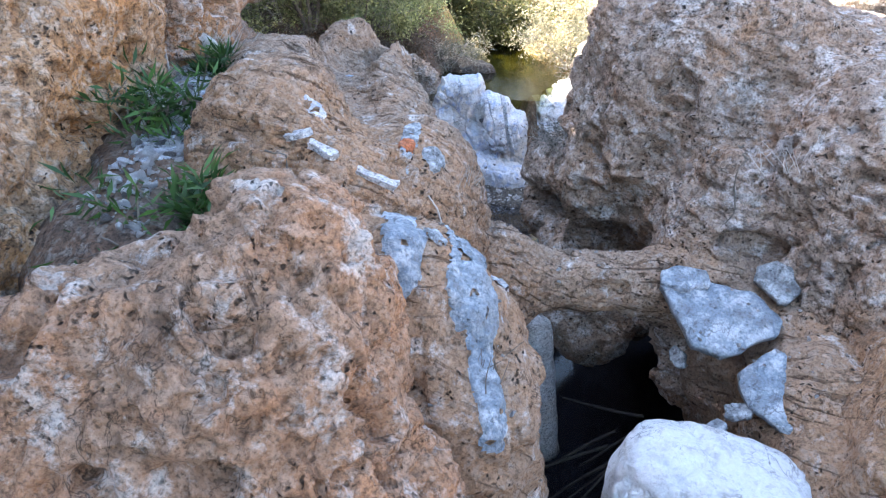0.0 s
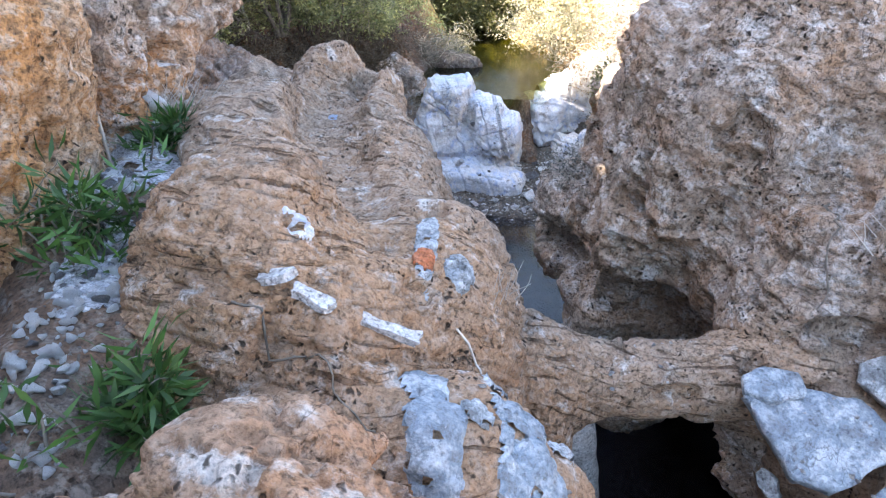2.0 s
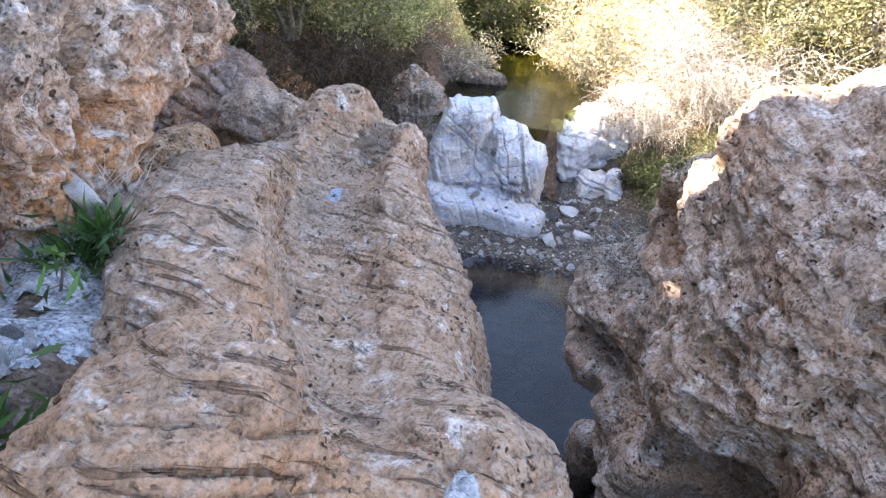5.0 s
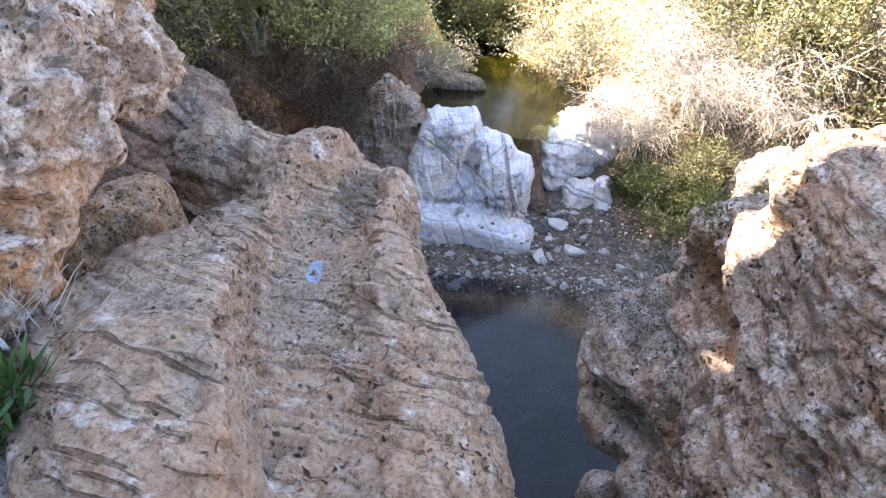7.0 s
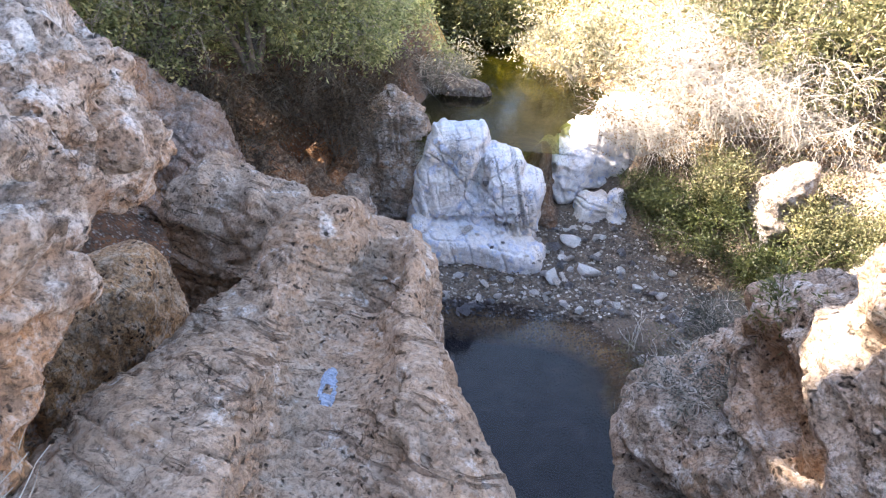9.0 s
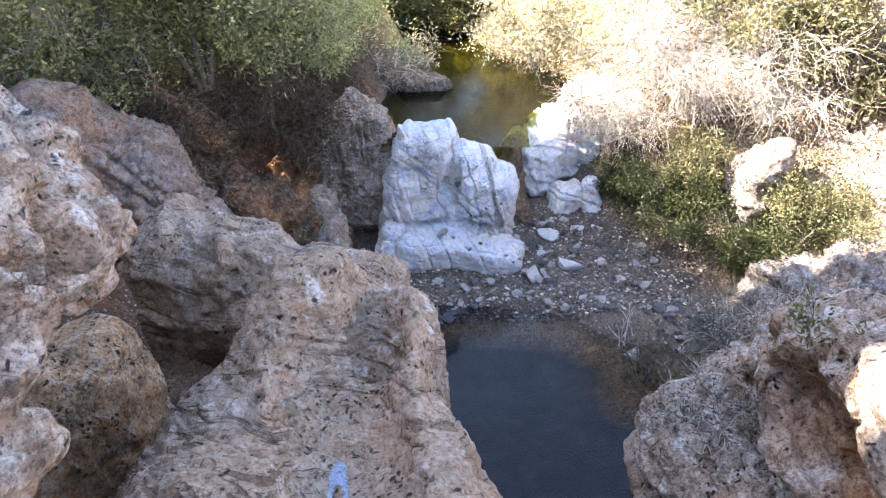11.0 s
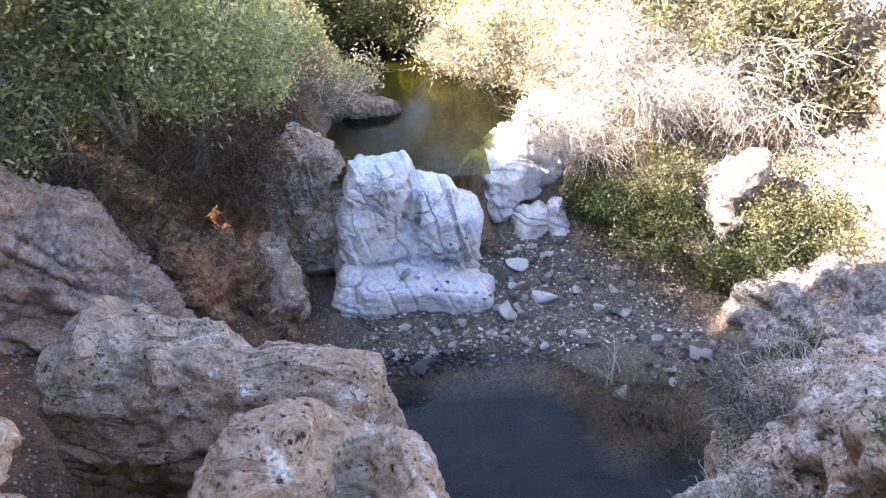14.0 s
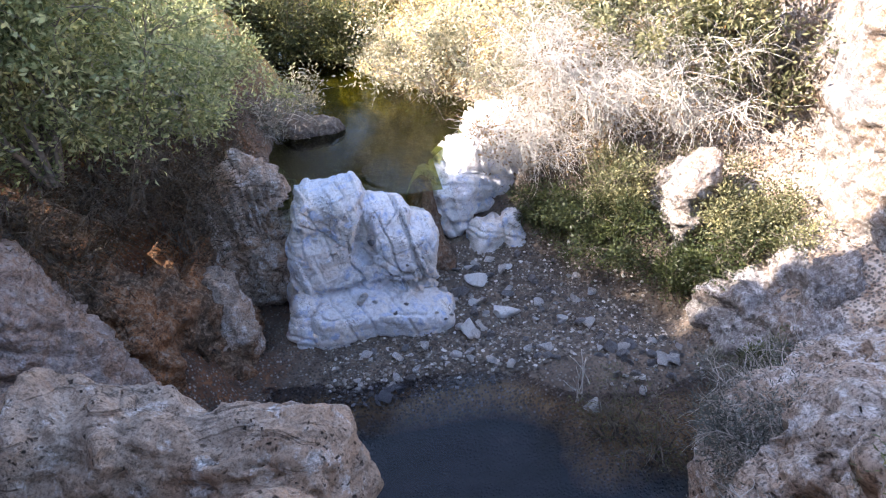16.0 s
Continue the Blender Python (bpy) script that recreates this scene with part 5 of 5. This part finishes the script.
# patches on the rocks
patch(ridge, "cement_patch", 0.05, 3.74, 0.045, 0.24, 8, 0.012, CEMENT, 601, "grey cement fill")
patch(ridge, "cement_patch", 0.19, 3.64, 0.06, 0.09, 0, 0.012, CEMENT, 602, "grey cement fill")
patch(ridge, "brick_chip", 0.06, 3.60, 0.045, 0.055, 0, 0.022, BRICK, 603, "orange-red brick fragment")
patch(ridge, "lime_crust", -0.345, 3.40, 0.060, 0.062, 15, 0.002, LIME, 606, "white lime crust round a hole", 3.25, 0.3)
patch(ridge, "blue_film", -1.02, 5.90, 0.035, 0.17, 10, 0.005, SCUM, 605, "dried pale blue puddle film")
patch(right_rock, "blue_film", 1.50, 7.80, 0.098, 0.098, 30, 0.006, SCUM, 614, "dried pale blue film in a hollow")
patch(right_rock, "blue_film", 1.72, 7.62, 0.095, 0.08, 0, 0.006, SCUM, 615, "dried pale blue film in a hollow")
for x, y, rx, ry, yaw, m, seed in [(0.15, 3.08, 0.09, 0.11, 20, CEMENT_PALE, 607), (0.22, 2.88, 0.10, 0.15, 10, CEMENT_PALE, 608), (0.46, 3.12, 0.10, 0.07, 0, CEMENT_PALE, 620), (0.52, 2.93, 0.12, 0.15, 25, CEMENT_PALE, 621),
                                   (0.62, 2.72, 0.08, 0.17, 20, CEMENT_PALE, 622), (0.33, 3.02, 0.06, 0.05, 0, CEMENT, 623), (0.36, 3.3, 0.05, 0.06, 40, CEMENT, 624), (0.60, 3.2, 0.05, 0.04, 0, CEMENT, 625)]:
    patch(shelf, "cement_patch", x, y, rx, ry, yaw, 0.018, m, seed, "smooth blue-grey cement fill")
patch(rubble_bed, "lime_crust", -1.12, 3.35, 0.16, 0.34, 20, 0.010, LIME_GRIT, 616, "white gritty crust")
patch(rubble_bed, "lime_crust", -1.52, 4.25, 0.32, 0.56, 15, 0.012, LIME_GRIT, 612, "white gritty crust")


# broken concrete bars on the shelf
def bar(x, y, length, w, yaw, label):
    p, n = drop(x, y)
    n = (n + Vector((0, 0, 0.6))).normalized()
    along = Vector((math.cos(radians(yaw)), math.sin(radians(yaw)), 0))
    along = (along - n * along.dot(n)).normalized()
    lie = Matrix((along, n.cross(along), n)).transposed()
    bm = bmesh.new()
    bmesh.ops.create_cube(bm, size=1.0)
    bmesh.ops.subdivide_edges(bm, edges=bm.edges[:], cuts=5, use_grid_fill=True)
    for v in bm.verts:
        v.co = Vector((v.co.x * length, v.co.y * w, v.co.z * w * 0.7))
        v.co += Vector([0.012 * noise.noise(v.co * 14 + Vector((x * 9, y * 7, k * 5))) for k in range(3)])
        v.co.x += 0.02 * noise.noise(Vector((v.co.y * 30, v.co.z * 30, x))) * (1 if v.co.x > 0 else -1)
    me = bpy.data.meshes.new("bar")
    bm.to_mesh(me)
    bm.free()
    me.materials.append(STONE_PALE)
    ob = new("concrete_bar", me)
    ob.matrix_world = Matrix.Translation(p + Vector((0, 0, w * 0.42))) @ lie.to_4x4()
    return tagged(ob, label, "concrete bar", "broken bars on the shelf")


bar(0.0, 3.15, 0.27, 0.045, -8, "broken pale concrete bar lying across the rock")
bar(-0.20, 3.09, 0.14, 0.045, -14, "short broken pale concrete bar on rock")
bar(-0.33, 3.13, 0.12, 0.045, -10, "short broken pale concrete bar on rock")

# rubble in the gully
for k in range(300):
    t = rnd.random()
    x, y = -0.85 - 0.6 * t + rnd.uniform(-0.16, 0.16), 2.5 + 1.55 * t + rnd.uniform(-0.12, 0.12)
    place_stone(x, y, rnd.choice([0.009, 0.013, 0.017, 0.023, 0.030, 0.040]), rnd.random() < 0.85, "white stone fragment in the gully rubble", "rubble fragments in the gully", "rubble_fragment", 0.2, 3.75, 0.9)
place_stone(-1.62, 4.66, 0.16, True, "upright pale stone against the cliff", "", "stone", 0.05, 3.62, 0.5, True)
for k in range(70):
    x, y = rnd.choice([(0.2, 2.95), (0.5, 3.0), (0.6, 2.75), (1.85, 4.0), (2.1, 3.7), (2.15, 4.25), (1.0, 4.4)])
    place_stone(x + rnd.uniform(-0.2, 0.2), y + rnd.uniform(-0.2, 0.2), rnd.uniform(0.007, 0.024), True, "tiny white stone chip on rock", "stone chips", "stone_chip", 0.2, 4.0)
p, n = drop(-1.0, 6.86)
litter = new("litter_scrap", CHIPS_PALE[0])
litter.matrix_world = Matrix.Translation(p + Vector((0, 0, 0.012))) @ Matrix.Diagonal((0.035, 0.03, 0.014, 1))
tagged(litter, "crumpled white scrap in the rock hollow", "litter")

# old round pipe standing in the pit
bm = bmesh.new()
bmesh.ops.create_cone(bm, segments=28, radius1=0.13, radius2=0.12, depth=1.3, cap_ends=True)
bmesh.ops.subdivide_edges(bm, edges=[e for e in bm.edges if abs(e.verts[0].co.z - e.verts[1].co.z) > 0.5], cuts=10)
bmesh.ops.bevel(bm, geom=[e for e in bm.edges if all(v.co.z > 0.6 for v in e.verts)], offset=0.03, segments=3, affect="EDGES")
for v in bm.verts:
    v.co += Vector((v.co.x, v.co.y, 0)) * (0.12 * noise.noise(v.co * 7) + 0.05 * math.sin(v.co.z * 38))
me = bpy.data.meshes.new("pipe")
bm.to_mesh(me)
bm.free()
me.materials.append(STONE_PALE)
for f in me.polygons:
    f.use_smooth = True
pipe = new("concrete_pipe", me)
pipe.matrix_world = pose(0.80, 4.75, 1.15, 8, -6, 0)
tagged(pipe, "weathered round concrete pipe stub in the pit", "pipe")


# dry stalks, twigs and vines
def stalks(name, x, y, z, count, height, lean, spread, seed, label, material=DEAD_WOOD, radius=0.003):
    rng = np.random.RandomState(seed)
    p, n = drop(x, y, z)
    root = new(name)
    root.location = p
    for k in range(count):
        way = np.array([lean[0], lean[1], 1.0]) + rng.normal(size=3) * (0.35, 0.35, 0.1)
        q = wander(rng, rng.normal(size=3) * (spread, spread, 0) - (0, 0, 0.03), way / np.linalg.norm(way), height * rng.uniform(0.5, 1.1), 6, 0.10, 0.02)
        part("stalk", *tubes([(q, radius, radius * 0.4)], 4), material, root)
    return tagged(root, label, "dry grass")


stalks("dry_grass", -1.56, 4.80, 3.9, 28, 0.32, (0.45, 0.25), 0.06, 701, "bundle of dry grey stalks against the cliff", PALE_BARK, 0.0035)
stalks("dry_grass", 0.34, 3.75, 6, 12, 0.16, (0.3, 0.1), 0.05, 702, "few pale dry grass stalks on the rock edge", PALE_BARK, 0.002)
stalks("dry_grass", 0.62, 2.75, 6, 12, 0.18, (0.2, 0.2), 0.05, 703, "small dry brown stalks at the cement edge", BARK)
stalks("dry_grass", -2.05, 6.6, 3.4, 8, 0.35, (0.1, -0.1), 0.04, 704, "thin green-brown grass blades by the dark hollow", BARK)
stalks("dry_grass", 2.15, 4.45, 6, 14, 0.28, (-0.2, 0.0), 0.08, 705, "dry brown grass stalks on the slope")
stalks("dry_grass", 1.15, 11.0, 1.2, 10, 0.55, (0.1, 0.0), 0.05, 706, "bleached leafless twigs at the water edge", DEAD_WOOD, 0.007)


def hugging(name, points, radius, material, label, z=6.0, category="twig"):
    """A thin stem that lies on the rock along a line of (x, y)."""
    line = []
    for (x0, y0), (x1, y1) in zip(points, points[1:]):
        for k in range(10):
            t = k / 10
            p, n = drop(x0 + (x1 - x0) * t + 0.02 * math.sin(9 * t + x0), y0 + (y1 - y0) * t + 0.015 * math.sin(7 * t), z)
            line.append(p + n * radius * 1.2)
    ob = new(name, mesh_from(name, *tubes([(np.array(line), radius, radius * 0.6)], 5)))
    ob.data.materials.append(material)
    return tagged(ob, label, category)


hugging("vine", [(1.95, 4.95), (1.93, 4.7), (1.85, 4.45)], 0.007, BARK, "dark dry vine hanging down the outcrop")
hugging("twig", [(-0.45, 3.05), (-0.2, 3.0), (0.05, 2.85)], 0.005, BARK, "thin brown twig lying on the rock")
hugging("twig", [(0.2, 3.45), (0.5, 3.4), (0.75, 3.6)], 0.005, DEAD_WOOD, "thin pale stem lying on the ridge edge")
hugging("root", [(-1.66, 4.30), (-1.50, 4.32), (-1.36, 4.36)], 0.010, PALE_BARK, "pale root crossing the rubble", 3.75, "root")
hugging("branch_piece", [(1.75, 7.75), (2.0, 7.65), (2.3, 7.8)], 0.03, BARK, "dark curved dead branch on the outcrop", category="branch")
rng = np.random.RandomState(77)
for k in range(7):
    a = np.array([1.3 + 0.35 * rng.rand(), 4.35 + 0.3 * rng.rand(), 0.75 + 0.5 * rng.rand()])
    w = np.array([-0.8, -0.5, -0.25]) + rng.normal(size=3) * 0.2
    ob = new("branch_piece", mesh_from("branch_piece", *tubes([(wander(rng, a, w / np.linalg.norm(w), 0.6, 7, 0.03), 0.015, 0.008)], 6)))
    ob.data.materials.append(SHADED_WOOD)
    tagged(ob, "branch fallen into the pit, coloured dark as in shade", "branch", "branches in the pit")
